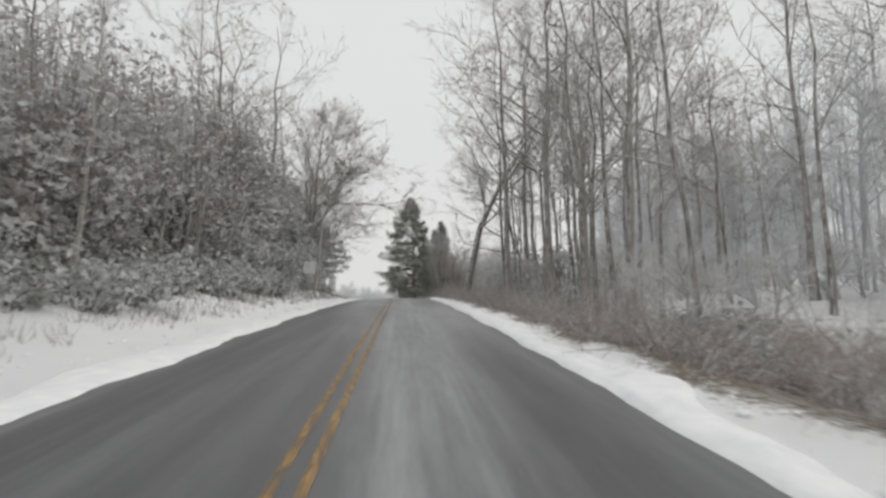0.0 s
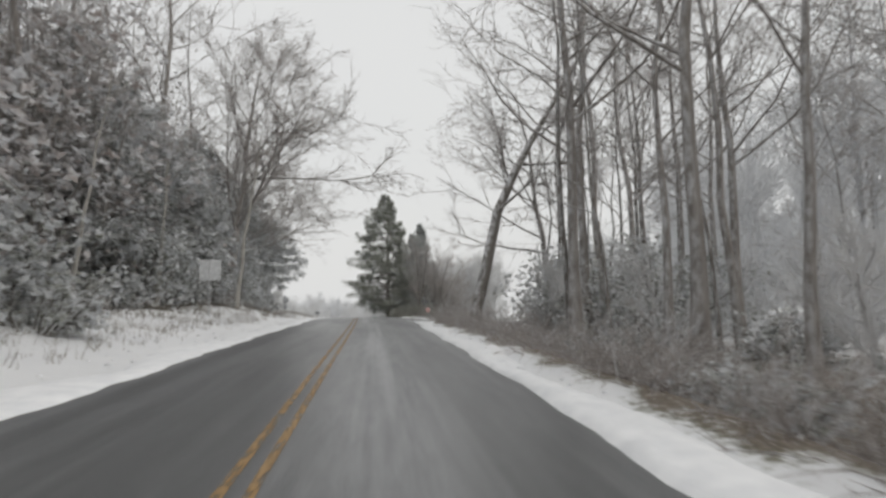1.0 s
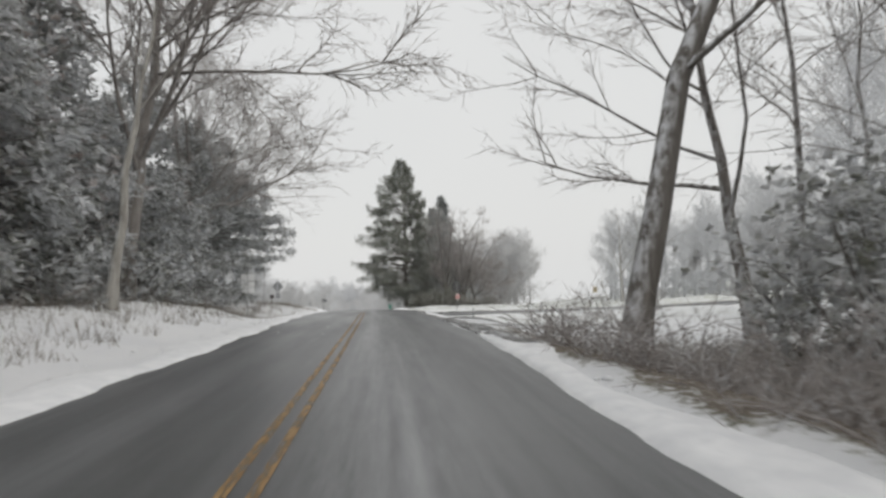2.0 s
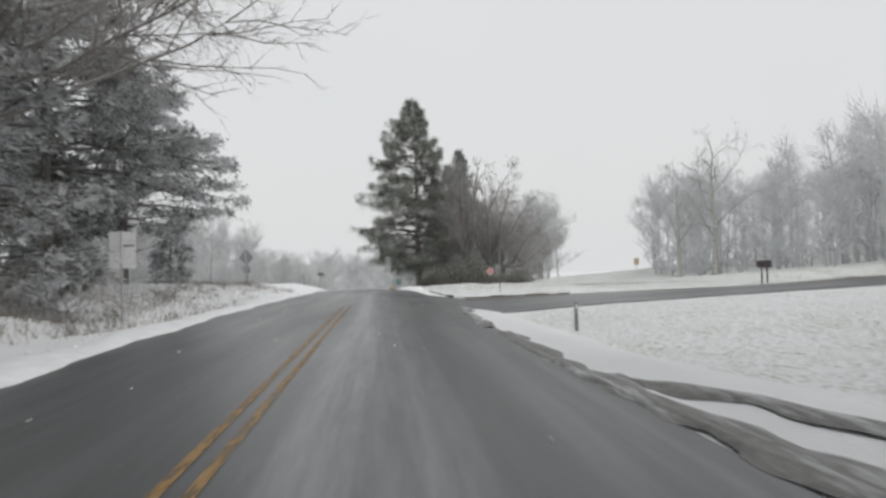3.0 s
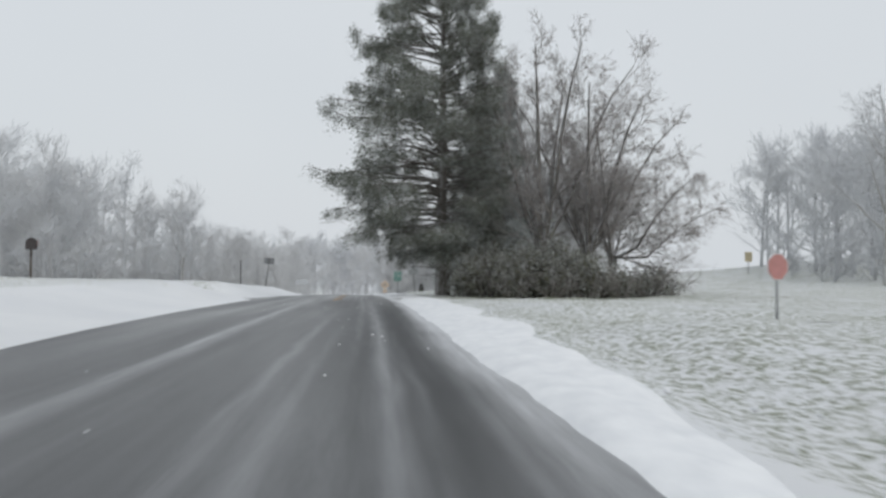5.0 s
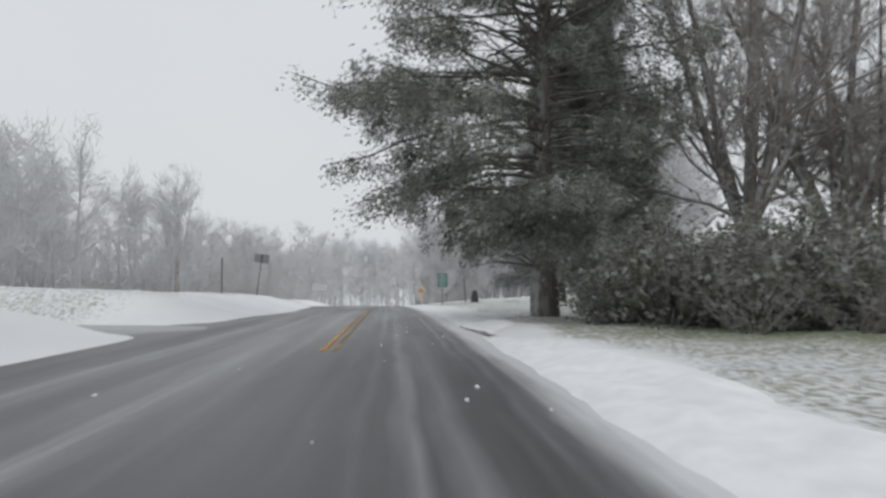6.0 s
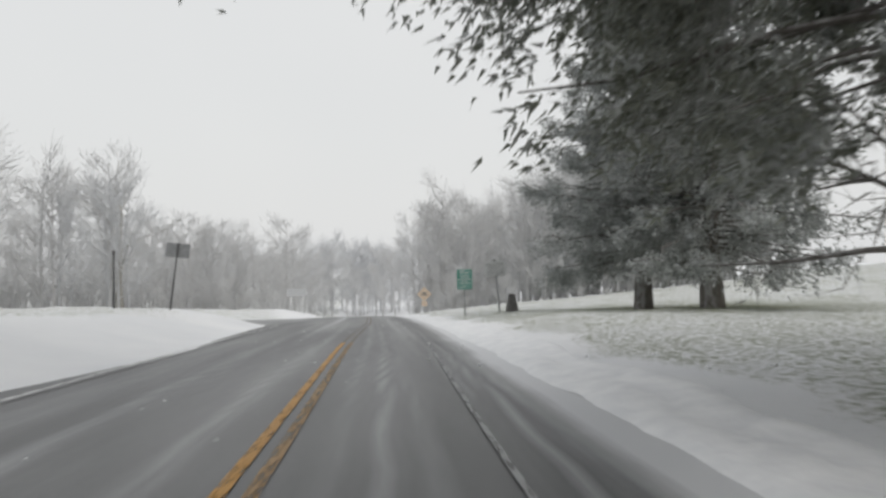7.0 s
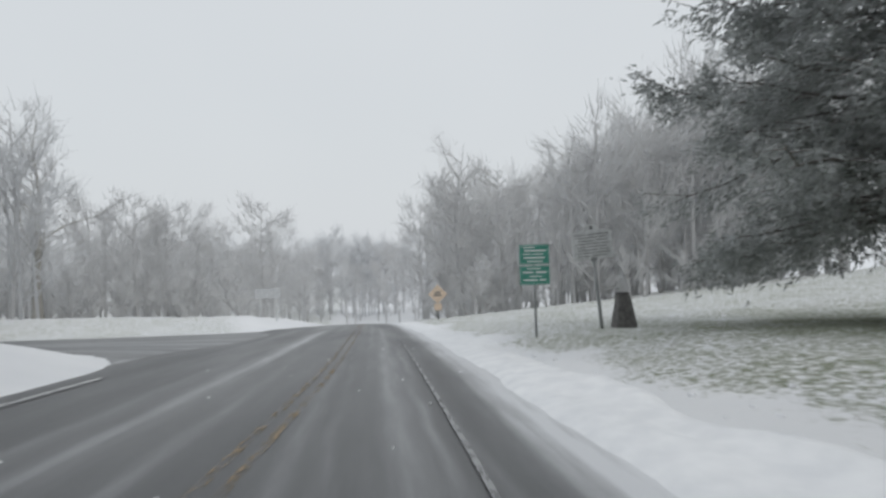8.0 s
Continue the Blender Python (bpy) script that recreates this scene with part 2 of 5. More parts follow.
def sm(a, b, x):
    t = np.clip((np.asarray(x, float) - a) / (b - a), 0, 1)
    return t * t * (3 - 2 * t)


def bell(y, c, w):
    return np.exp(-(((np.asarray(y, float) - c) / w) ** 2))


def seg_dist(x, y, pts):
    """Distance from places to a line of points."""
    d = np.full(np.broadcast(x, y).shape, 1e9)
    for (ax, ay), (bx, by) in zip(pts, pts[1:]):
        vx, vy = bx - ax, by - ay
        t = np.clip(((x - ax) * vx + (y - ay) * vy) / (vx * vx + vy * vy), 0, 1)
        d = np.minimum(d, np.hypot(x - ax - t * vx, y - ay - t * vy))
    return d


SIDE_ROAD = [(0.0, 86.9), (3.0, 88.8), (7.0, 91.2), (13.0, 94.3), (27.0, 102.0), (60.0, 121.0), (130.0, 160.0)]
LEG_ROAD = [(6.5, 117.6), (14.0, 116.4), (60.0, 117.5)]
LEFT_STREET = [(-5.0, 179.0), (-14.0, 179.5), (-40.0, 184.0), (-90.0, 190.0)]
LEFT_LANE = [(-4.0, 137.5), (-12.0, 139.0), (-30.0, 146.0), (-100.0, 172.0)]


KERB_LINE = [(3.1, 105.0), (3.05, 100.5), (3.1, 97.4), (3.35, 96.5), (4.3, 96.3), (6.4, 97.8), (9.5, 99.9), (12.0, 101.4)]


def side_drop(x, y):
    """How far the junction beside the road lies below it."""
    u = np.asarray(x, float) - cx(y)
    return 0.30 * sm(3.3, 5.0, u) * sm(66, 76, y) * (1 - sm(106, 116, y))


def ground_z(x, y):
    x, y = np.asarray(x, float), np.asarray(y, float)
    u = x - cx(y)
    z = zm(y)
    dl, dr = np.maximum(-u - 3.6, 0), np.maximum(u - 3.6, 0)
    left = (0.85 - 0.35 * bell(y, 108, 12)) * sm(0.1, 4.5, dl) + 0.015 * np.minimum(dl, 60)
    left *= 1 - sm(166, 172, y) * (1 - sm(192, 200, y))
    left *= 1 - 0.8 * bell(y, 138.5, 2.6) * (1 - 0.5 * sm(3, 14, dl))
    wood = 1 - sm(58, 70, y)
    right = wood * (0.06 * sm(0, 0.4, dr) - 0.85 * sm(0.7, 3.2, dr) + 0.05 * np.maximum(dr - 4, 0))
    right += (1 - wood) * (0.10 * sm(0, 0.6, dr) - (0.18 + 0.35 * bell(y, 78, 7) * (1 - sm(6, 14, dr))) * sm(0.8, 3, dr) * (1 - sm(105, 118, y)))
    right += sm(108, 135, y) * (0.08 + 0.20 * sm(150, 165, y)) * sm(0.5, 5, dr)
    right += sm(165, 195, y) * 0.085 * np.maximum(dr - 4.5, 0)
    right += 0.05 * np.maximum(dr - 28, 0) * sm(95, 125, y) * (1 - sm(165, 195, y))
    left -= 0.95 * bell(y, 84, 7) * sm(0.3, 2.0, dl) * (1 - sm(4.2, 7.0, dl))
    z = z + left + np.minimum(right, 9.0)
    lump = np.zeros(np.broadcast(x, y).shape)
    for k, (fx, fy, a) in enumerate(((0.9, 0.7, 0.05), (2.3, 1.9, 0.045), (0.21, 0.17, 0.12))):
        lump += a * np.sin(fx * x + 1.7 * k + 0.6 * np.sin(fy * y)) * np.cos(fy * y + 0.8 * k)
    z = z + lump * sm(0.3, 3.0, np.maximum(dl, dr))
    z = z - side_drop(x, y)
    inside = sm(0.3, 1.2, y - np.interp(x, [3.3, 4.3, 6.4, 9.5, 12.0], [96.6, 96.3, 97.8, 99.9, 101.4])) * sm(3.2, 3.9, x) * (1 - sm(112, 118, y)) * (1 - sm(13, 16, x))
    z = z + 0.30 * inside * sm(3.4, 5.4, x)
    flat = zm(y) - 0.05 - side_drop(x, y)
    for pts, w in ((SIDE_ROAD, 5.0), (LEG_ROAD, 1.3), (LEFT_STREET, 5.6), (LEFT_LANE, 1.6), ([(-3.5, 167.5), (-9.5, 176.5)], 3.2), ([(-3.5, 193.0), (-9.5, 183.0)], 3.2)):
        k = 1 - sm(w, w + 1.8, seg_dist(x, y, pts))
        z = z * (1 - k) + (flat + 0.0 * z) * k
    k = 1 - sm(2.9, 3.5, np.abs(u))
    return z * (1 - k) + (zm(y) - 0.06) * k


# ---------- mesh helpers ----------
class Build:
    """Collects tubes and faces for one mesh."""

    def __init__(self):
        self.v, self.f = [], []

    def tube(self, pts, rad, sides=5, cap=False):
        pts = [Vector(p) for p in pts]
        start = len(self.v)
        for i, p in enumerate(pts):
            d = (pts[min(i + 1, len(pts) - 1)] - pts[max(i - 1, 0)])
            d = d.normalized() if d.length > 1e-9 else Vector((0, 0, 1))
            a = d.cross(Vector((0.31, 0.95, 0.05)) if abs(d.z) > 0.6 else Vector((0, 0, 1))).normalized()
            b = d.cross(a)
            for k in range(sides):
                w = 2 * math.pi * k / sides
                self.v.append(p + rad[i] * (math.cos(w) * a + math.sin(w) * b))
        for i in range(len(pts) - 1):
            for k in range(sides):
                q = start + i * sides
                self.f.append((q + k, q + (k + 1) % sides, q + sides + (k + 1) % sides, q + sides + k))
        if cap:
            self.f.append(tuple(start + k for k in reversed(range(sides))))
            self.f.append(tuple(start + (len(pts) - 1) * sides + k for k in range(sides)))

    def spike(self, p, e, r):
        """A three-sided twig that tapers to its tip."""
        d = (e - p).normalized()
        a = d.cross(Vector((0.31, 0.95, 0.05)) if abs(d.z) > 0.6 else Vector((0, 0, 1))).normalized()
        b = d.cross(a)
        q = len(self.v)
        self.v += [p + a * r, p + (b * 0.87 - a * 0.5) * r, p - (b * 0.87 + a * 0.5) * r, e]
        self.f += [(q, q + 1, q + 3), (q + 1, q + 2, q + 3), (q + 2, q, q + 3)]

    def leaf(self, p, d, s, length, width):
        """A four-cornered leaf blade from p along d, folded out along s."""
        q = len(self.v)
        self.v += [p, p + d * length * 0.45 + s * width, p + d * length, p + d * length * 0.5 - s * width]
        self.f.append((q, q + 1, q + 2, q + 3))

    def sprig(self, p, e, r):
        """The finest twig ends: one tapering blade."""
        a = (e - p).cross(Vector((0.5, 0.8, 0.33))).normalized()
        q = len(self.v)
        self.v += [p + a * r, p - a * r, e]
        self.f.append((q, q + 1, q + 2))

    def needle(self, p, d, s, length, width):
        """A three-cornered spray that runs out to a point."""
        q = len(self.v)
        self.v += [p + s * width, p - s * width + d * length * 0.15, p + d * length]
        self.f.append((q, q + 1, q + 2))

    def add(self, other):
        q = len(self.v)
        self.v += other.v
        self.f += [tuple(i + q for i in f) for f in other.f]

    def mesh(self, name, material, smooth=True, second=None, split=0):
        me = bpy.data.meshes.new(name)
        me.from_pydata([tuple(v) for v in self.v], [], self.f)
        me.materials.append(material)
        if second is not None:
            me.materials.append(second)
            me.polygons.foreach_set("material_index", (np.arange(len(self.f)) >= split).astype(np.int32))
        if smooth:
            me.shade_smooth()
        return me


def thing(name, x, y, z, label, category, group="", rz=0.0):
    ob = tagged(new(name), label, category, group)
    ob.matrix_basis = pose(x, y, z, 0, 0, rz)
    return ob


def child(name, me, parent, label="", m=None):
    ob = new(name, me)
    ob.parent = parent
    if m is not None:
        ob.matrix_basis = m
    if label:
        ob["label"] = label
    return ob


def part(name, bm, material, parent, label="", m=None, smooth=False):
    me = bpy.data.meshes.new(name)
    bm.to_mesh(me)
    bm.free()
    me.materials.append(material)
    if smooth:
        me.shade_smooth()
    return child(name, me, parent, label, m)


def box(sx, sy, sz, at=(0, 0, 0), bev=0.0, taper=1.0):
    bm = bmesh.new()
    bmesh.ops.create_cube(bm, size=1.0)
    for v in bm.verts:
        k = taper if v.co.z > 0 else 1.0
        v.co = Vector((v.co.x * sx * k, v.co.y * sy * k, v.co.z * sz))
    if bev:
        bmesh.ops.bevel(bm, geom=bm.edges[:], offset=bev, segments=2, affect="EDGES")
    bmesh.ops.translate(bm, vec=at, verts=bm.verts)
    return bm


def rod(r, h, at=(0, 0, 0), sides=10, r2=None):
    bm = bmesh.new()
    bmesh.ops.create_cone(bm, cap_ends=True, segments=sides, radius1=r, radius2=r if r2 is None else r2, depth=h)
    bmesh.ops.translate(bm, vec=(at[0], at[1], at[2] + h / 2), verts=bm.verts)
    return bm


def plate(corners, thick, bev=0.004):
    """A plate from its outline in x and z, facing -y."""
    bm = bmesh.new()
    f = bm.faces.new([bm.verts.new((x, 0, z)) for x, z in corners])
    r = bmesh.ops.extrude_face_region(bm, geom=[f])
    bmesh.ops.translate(bm, vec=(0, thick, 0), verts=[g for g in r["geom"] if isinstance(g, bmesh.types.BMVert)])
    bmesh.ops.recalc_face_normals(bm, faces=bm.faces[:])
    if bev:
        bmesh.ops.bevel(bm, geom=bm.edges[:], offset=bev, segments=1, affect="EDGES")
    return bm


def round_rect(w, h, r, n=4):
    pts = []
    for cxx, czz, a0 in ((w / 2 - r, h / 2 - r, 0), (-w / 2 + r, h / 2 - r, 90), (-w / 2 + r, -h / 2 + r, 180), (w / 2 - r, -h / 2 + r, 270)):
        for k in range(n + 1):
            a = radians(a0 + 90 * k / n)
            pts.append((cxx + r * math.cos(a), czz + r * math.sin(a)))
    return pts


# ---------- ground sheet ----------
def ground_sheet():
    us = np.unique(np.round(np.concatenate([np.arange(-14, 16.01, 0.4), np.arange(-60, 60.1, 2.5), np.linspace(-700, 700, 57)]), 3))
    ys = np.unique(np.round(np.concatenate([np.arange(-12, 215, 1.0), np.arange(215, 330, 4), np.linspace(-250, -12, 14), np.linspace(330, 1100, 20)]), 3))
    U, Y = np.meshgrid(us, ys)
    X = U + cx(Y)
    Z = ground_z(X, Y)
    co = np.stack([X, Y, Z], -1).reshape(-1, 3)
    nu = len(us)
    i = np.arange(len(ys) - 1)[:, None] * nu + np.arange(nu - 1)[None]
    faces = np.stack([i, i + 1, i + nu + 1, i + nu], -1).reshape(-1, 4)
    me = bpy.data.meshes.new("ground")
    me.from_pydata(co.tolist(), [], faces.tolist())
    x, y = X.ravel(), Y.ravel()
    u = U.ravel()
    lawn = sm(103, 112, y) * sm(4.2, 5.2, u + 0.35 * np.sin(y * 0.9) + 0.2 * np.sin(y * 2.3)) * (1 - sm(230, 260, y))
    island = sm(93, 95, y) * (1 - sm(124, 127, y)) * sm(3.9, 4.4, u)
    field = sm(62, 70, y) * (1 - sm(92, 96, y)) * sm(4.0, 6.0, u + 0.4 * np.sin(y * 0.8))
    woodr = (1 - sm(58, 66, y)) * sm(3.75, 4.15, u + 0.18 * np.sin(y * 1.3) + 0.12 * np.sin(y * 3.1))
    woodl = (1 - sm(84, 95, y)) * sm(7.0, 9.0, -u + 0.8 * np.sin(y * 0.35))
    cover = np.full(len(x), 0.92)
    cover -= 0.36 * lawn + 0.30 * np.maximum(island, 0) * (1 - lawn) + 0.29 * field
    # Cover rises again deep in the woods, whitening the ground to imitate haze.
    cover -= woodr * (0.60 - 0.30 * sm(9, 16, u)) + woodl * (0.40 - 0.15 * sm(12, 20, -u))
    cover -= 0.28 * np.exp(-(((x - 10.5) / 6.5) ** 2 + ((y - 167) / 6.5) ** 2)) + 0.25 * np.exp(-(((x - 9) / 6) ** 2 + ((y - 136) / 5) ** 2))
    leftf = sm(110, 125, y) * sm(5.5, 9, -u + 0.8 * np.sin(y * 0.4))
    cover -= 0.32 * leftf
    cover -= 0.22 * sm(4.6, 7, -u + 0.5 * np.sin(y * 0.9)) * (1 - sm(105, 120, y)) * (1 - woodl)
    litter = np.clip(woodr + woodl, 0, 1) * 0.9 + 0.25 * sm(4, 7, -u) * (1 - sm(84, 110, y))
    vc = me.color_attributes.new("cover", "FLOAT_COLOR", "POINT")
    vc.data.foreach_set("color", np.stack([np.clip(cover, 0, 1), np.clip(litter, 0, 1), 0 * x, 0 * x + 1], -1).ravel().astype(np.float32))
    me.materials.append(GROUND)
    me.shade_smooth()
    return tagged(new("ground", me), "snow-dusted grass and leaf litter beside the road", "ground", kind="structure")


ground_sheet()


def ribbon(name, pts_l, pts_r, dust, material, lift, cols=14, thick=0.12, along=None):
    """A road surface between two edge lines given as functions of a step, with real edges."""
    rows = len(pts_l)
    co, uv, du = [], [], []
    s = 0.0
    for i in range(rows):
        a, b = pts_l[i], pts_r[i]
        if i:
            s += math.dist(((a[0] + b[0]) / 2, (a[1] + b[1]) / 2), ((pts_l[i - 1][0] + pts_r[i - 1][0]) / 2, (pts_l[i - 1][1] + pts_r[i - 1][1]) / 2))
        w = math.dist(a, b)
        for k in range(cols + 1):
            t = k / cols
            x, y = a[0] + (b[0] - a[0]) * t, a[1] + (b[1] - a[1]) * t
            crown = 0.05 * (1 - (2 * t - 1) ** 2)
            co.append((x, y, float(zm(y) - side_drop(x, y)) + lift + crown))
            uv.append((x - float(cx(y)) if along is None else (t - 0.5) * along, y if along is None else s))
            du.append(dust(t, y))
        co.append((a[0], a[1], float(zm(a[1]) - side_drop(a[0], a[1])) + lift - thick))
        uv.append((0, s)), du.append(dust(0, a[1]))
        co.append((b[0], b[1], float(zm(b[1]) - side_drop(b[0], b[1])) + lift - thick))
        uv.append((w, s)), du.append(dust(1, b[1]))
    n_ = cols + 3
    faces = []
    for i in range(rows - 1):
        p, q = i * n_, (i + 1) * n_
        for k in range(cols):
            faces.append((p + k, p + k + 1, q + k + 1, q + k))
        faces.append((p + cols + 1, p, q, q + cols + 1))
        faces.append((p + cols, p + cols + 2, q + cols + 2, q + cols))
    me = bpy.data.meshes.new(name)
    me.from_pydata(co, [], faces)
    lay = me.uv_layers.new(name="UVMap")
    idx = np.empty(len(me.loops), np.int32)
    me.loops.foreach_get("vertex_index", idx)
    lay.data.foreach_set("uv", np.array(uv, np.float32)[idx].ravel())
    vc = me.color_attributes.new("cover", "FLOAT_COLOR", "POINT")
    vc.data.foreach_set("color", np.array([(d, 0, 0, 1) for d in du], np.float32).ravel())
    me.materials.append(material)
    return new(name, me)


def wob(y, k):
    return 0.06 * math.sin(0.9 * y + k) + 0.04 * math.sin(2.3 * y + 2 * k) + 0.03 * math.sin(5.1 * y + k)


STREAKS = [(-2.6, 0.30, 0.20), (-1.62, 0.13, 0.22), (-1.02, 0.22, 0.34), (-0.42, 0.10, 0.22), (0.52, 0.08, 0.20), (0.86, 0.05, 0.26), (1.22, 0.06, 0.24), (1.62, 0.12, 0.26), (1.92, 0.05, 0.2), (2.2, 0.05, 0.24), (2.42, 0.05, 0.22)]


def main_dust_sheen_haze(t, y):
    """How far the lane is paled: by blown snow, thin early on, in long streaks between the tyre tracks further along;
    by a painted wet sheen early on; by painted haze at the far end.
    """
    late = float(sm(98, 114, y))
    w = edge_l(y) + widen(y) + edge_r(y)
    u_ = -edge_l(y) - widen(y) + w * t
    # Beyond y = 200 the asphalt whitens in place of haze.
    a = 0.10 - 0.05 * late + 0.5 * float(sm(200, 235, y))
    # Smooth pale bands: the wet lane's sky sheen, painted into its colour.
    a += (1 - late) * (0.30 * math.exp(-(((u_ - 1.05) / 0.66) ** 4)) + 0.05 * math.exp(-(((u_ + 1.5) / 0.5) ** 2)))
    for c_, w_, k_ in STREAKS:
        bend = 0.10 * math.sin(0.045 * y + 2 * c_) + 0.04 * math.sin(0.17 * y + c_)
        fade = 0.55 + 0.45 * math.sin(0.11 * y + 5 * c_)
        a += 1.55 * k_ * late * fade * math.exp(-(((u_ - c_ - bend) / w_) ** 2))
    rim = edge_r(y) - u_
    a += float(sm(1.05, 0.30, rim)) * (0.06 + 0.85 * late) + float(sm(0.5, 0.05, u_ + edge_l(y) + widen(y))) * (0.15 + 0.25 * late)
    return min(1, a)


yy = np.concatenate([np.arange(-60, 4, 2.0), np.arange(4, 230, 1.0), np.arange(230, 301, 6)])
widen = lambda y: 1.9 * float(sm(104, 124, y)) * (1 - float(sm(143, 152, y))) + 1.6 * float(sm(148, 168, y)) * (1 - float(sm(196, 206, y)))
edge_l = lambda y: 2.68 + 0.55 * float(sm(55, 82, y))
edge_r = lambda y: 3.02 + 0.33 * float(sm(48, 60, y)) - 0.13 * float(sm(95, 112, y))
road = tagged(ribbon("road", [(float(cx(y)) - edge_l(y) - widen(y) + wob(y, 1), y) for y in yy], [(float(cx(y)) + edge_r(y) + 0.6 * wob(y, 4), y) for y in yy], main_dust_sheen_haze, ASPHALT, 0.0, 84),
              "damp grey two-lane asphalt road dusted with blown snow", "road", kind="structure")


def side_ribbon(name, pts, w0, w1, lift, label, dust=0.35, flare=3.5):
    out_l, out_r = [], []
    L = [0.0]
    for a, b in zip(pts, pts[1:]):
        L.append(L[-1] + math.dist(a, b))
    for s in np.arange(0, L[-1], 1.0):
        x, y = np.interp(s, L, [p[0] for p in pts]), np.interp(s, L, [p[1] for p in pts])
        x2, y2 = np.interp(s + 1.5, L, [p[0] for p in pts]), np.interp(s + 1.5, L, [p[1] for p in pts])
        x1, y1 = np.interp(s - 1.5, L, [p[0] for p in pts]), np.interp(s - 1.5, L, [p[1] for p in pts])
        d = Vector((x2 - x1, y2 - y1, 0)).normalized()
        w = w1 + (w0 - w1) * math.exp(-s / flare)
        out_l.append((float(x - d.y * w + 0.4 * wob(s, 2)), float(y + d.x * w + wob(s, 2))))
        out_r.append((float(x + d.y * w), float(y - d.x * w + wob(s, 7))))
    return tagged(ribbon(name, out_l, out_r, lambda t, y: dust, ASPHALT, lift, 8, along=8.0), label, "road", kind="structure")


side_ribbon("side_road", SIDE_ROAD, 6.0, 4.5, -0.012, "damp asphalt side road joining beside the island", 0.08)
side_ribbon("slip_road", LEG_ROAD, 1.2, 1.2, -0.014, "narrow asphalt slip road behind the grass island", 0.4)
side_ribbon("left_street", LEFT_STREET, 16.5, 5.0, -0.016, "snow-streaked asphalt side street between white banks", 0.4, 7.0)
side_ribbon("left_lane", LEFT_LANE, 2.8, 1.5, -0.018, "short snow-streaked asphalt lane", 0.55)


def line(name, pts, width, material, lift, label):
    b = Build()
    for x, y in pts:
        for k, o in enumerate((-width / 2, width / 2)):
            b.v.append(Vector((x + o, y, float(zm(y) - side_drop(x, y)) + lift)))
    for i in range(len(pts) - 1):
        b.f.append((2 * i, 2 * i + 1, 2 * i + 3, 2 * i + 2))
    return tagged(new(name, b.mesh(name, material, False)), label, "road marking", kind="structure")


for o in (0.08, 0.27):
    line("centre_line", [(float(cx(y)) + o + 0.05 * math.sin(0.07 * y), y) for y in np.arange(-40, 84, 1.0)], 0.078, YELLOW_DULL, 0.056, "worn yellow double centre line on the asphalt")
    late_line = lambda y: float(cx(y)) + o - 0.06 + 0.36 * float(sm(150, 168, y))
    line("centre_line", [(late_line(y), y) for y in np.arange(132.0, 153.1, 1.0)], 0.095, YELLOW if o < 0.2 else YELLOW_DULL, 0.056, "worn yellow double centre line on the asphalt")
    line("centre_line", [(late_line(y), y) for y in np.arange(153.0, 226, 1.0)], 0.085, YELLOW_FAINT, 0.056, "faded yellow double centre line dusted with snow")
line("centre_line", [(float(cx(y)) + 0.33, y) for y in np.arange(95, 103, 1.0)], 0.07, WHITE_LINE, 0.056, "faint snow-filled centre line on the asphalt")
line("edge_line", [(float(cx(y)) - 3.3, y) for y in np.arange(141, 166, 1.0)], 0.08, WHITE_LINE, 0.062, "worn white edge line of the road")
line("edge_line", [(float(cx(y)) + 2.0 - 0.25 * (1 - float(sm(140, 156, y))), y) for y in np.arange(139, 225, 1.0)], 0.05, EDGE_PAINT, 0.045, "worn white edge line of the road")
for o in (-0.13, 0.13):
    line("side_line", [(x, float(np.interp(x, [2.8, 4.9, 9.1, 14, 27, 60], [91.3, 92.7, 95.2, 98.0, 105.0, 124.0])) + o) for x in np.arange(3.4, 50, 0.5)], 0.13, YELLOW, 0.066, "yellow double line on the side road")


def track(name, pts, width, label, lift=0.02):
    """A wet rut pressed through the verge's snow."""
    b = Build()
    L = [0.0]
    for p, q in zip(pts, pts[1:]):
        L.append(L[-1] + math.dist(p, q))
    ss = np.arange(0, L[-1], 0.25)
    for s in ss:
        x, y = float(np.interp(s, L, [p[0] for p in pts])), float(np.interp(s, L, [p[1] for p in pts]))
        w = width * (1 + 0.35 * math.sin(1.9 * s) * math.sin(0.7 * s + 1) + 0.3 * math.sin(4.7 * s + width * 9))
        x += width * (0.10 * math.sin(2.9 * s + width * 20) + 0.12 * math.sin(6.3 * s))
        for k in range(5):
            xx = x + (k / 4 - 0.5) * w
            b.v.append(Vector((xx, y, max(float(ground_z(xx, y)) + 0.03, float(zm(y) - side_drop(xx, y)) - 0.04) + lift - 0.035 * (k in (0, 4)))))
    for i in range(len(ss) - 1):
        for k in range(4):
            q = i * 5 + k
            b.f.append((q, q + 1, q + 6, q + 5))
    return tagged(new(name, b.mesh(name, MUD)), label, "track", kind="structure")


track("muddy_track", [(3.75, 56.0), (3.6, 62.0), (3.35, 66.0), (2.95, 70.5), (2.8, 74.0)], 0.34, "wet muddy rut along the pavement's edge")
track("muddy_track", [(6.3, 61.0), (5.0, 64.0), (4.2, 66.2), (3.2, 69.5)], 0.26, "wet muddy rut curving off through the snowy verge")
track("muddy_track", [(2.68, 75.0), (2.72, 78.5), (2.85, 81.0), (3.0, 82.5)], 0.30, "wet muddy rut at the side road's corner")
track("muddy_track", [(3.3, 60.0), (3.28, 66.0), (2.9, 70.0), (2.75, 73.0)], 0.16, "thin wet rut beside the pavement")
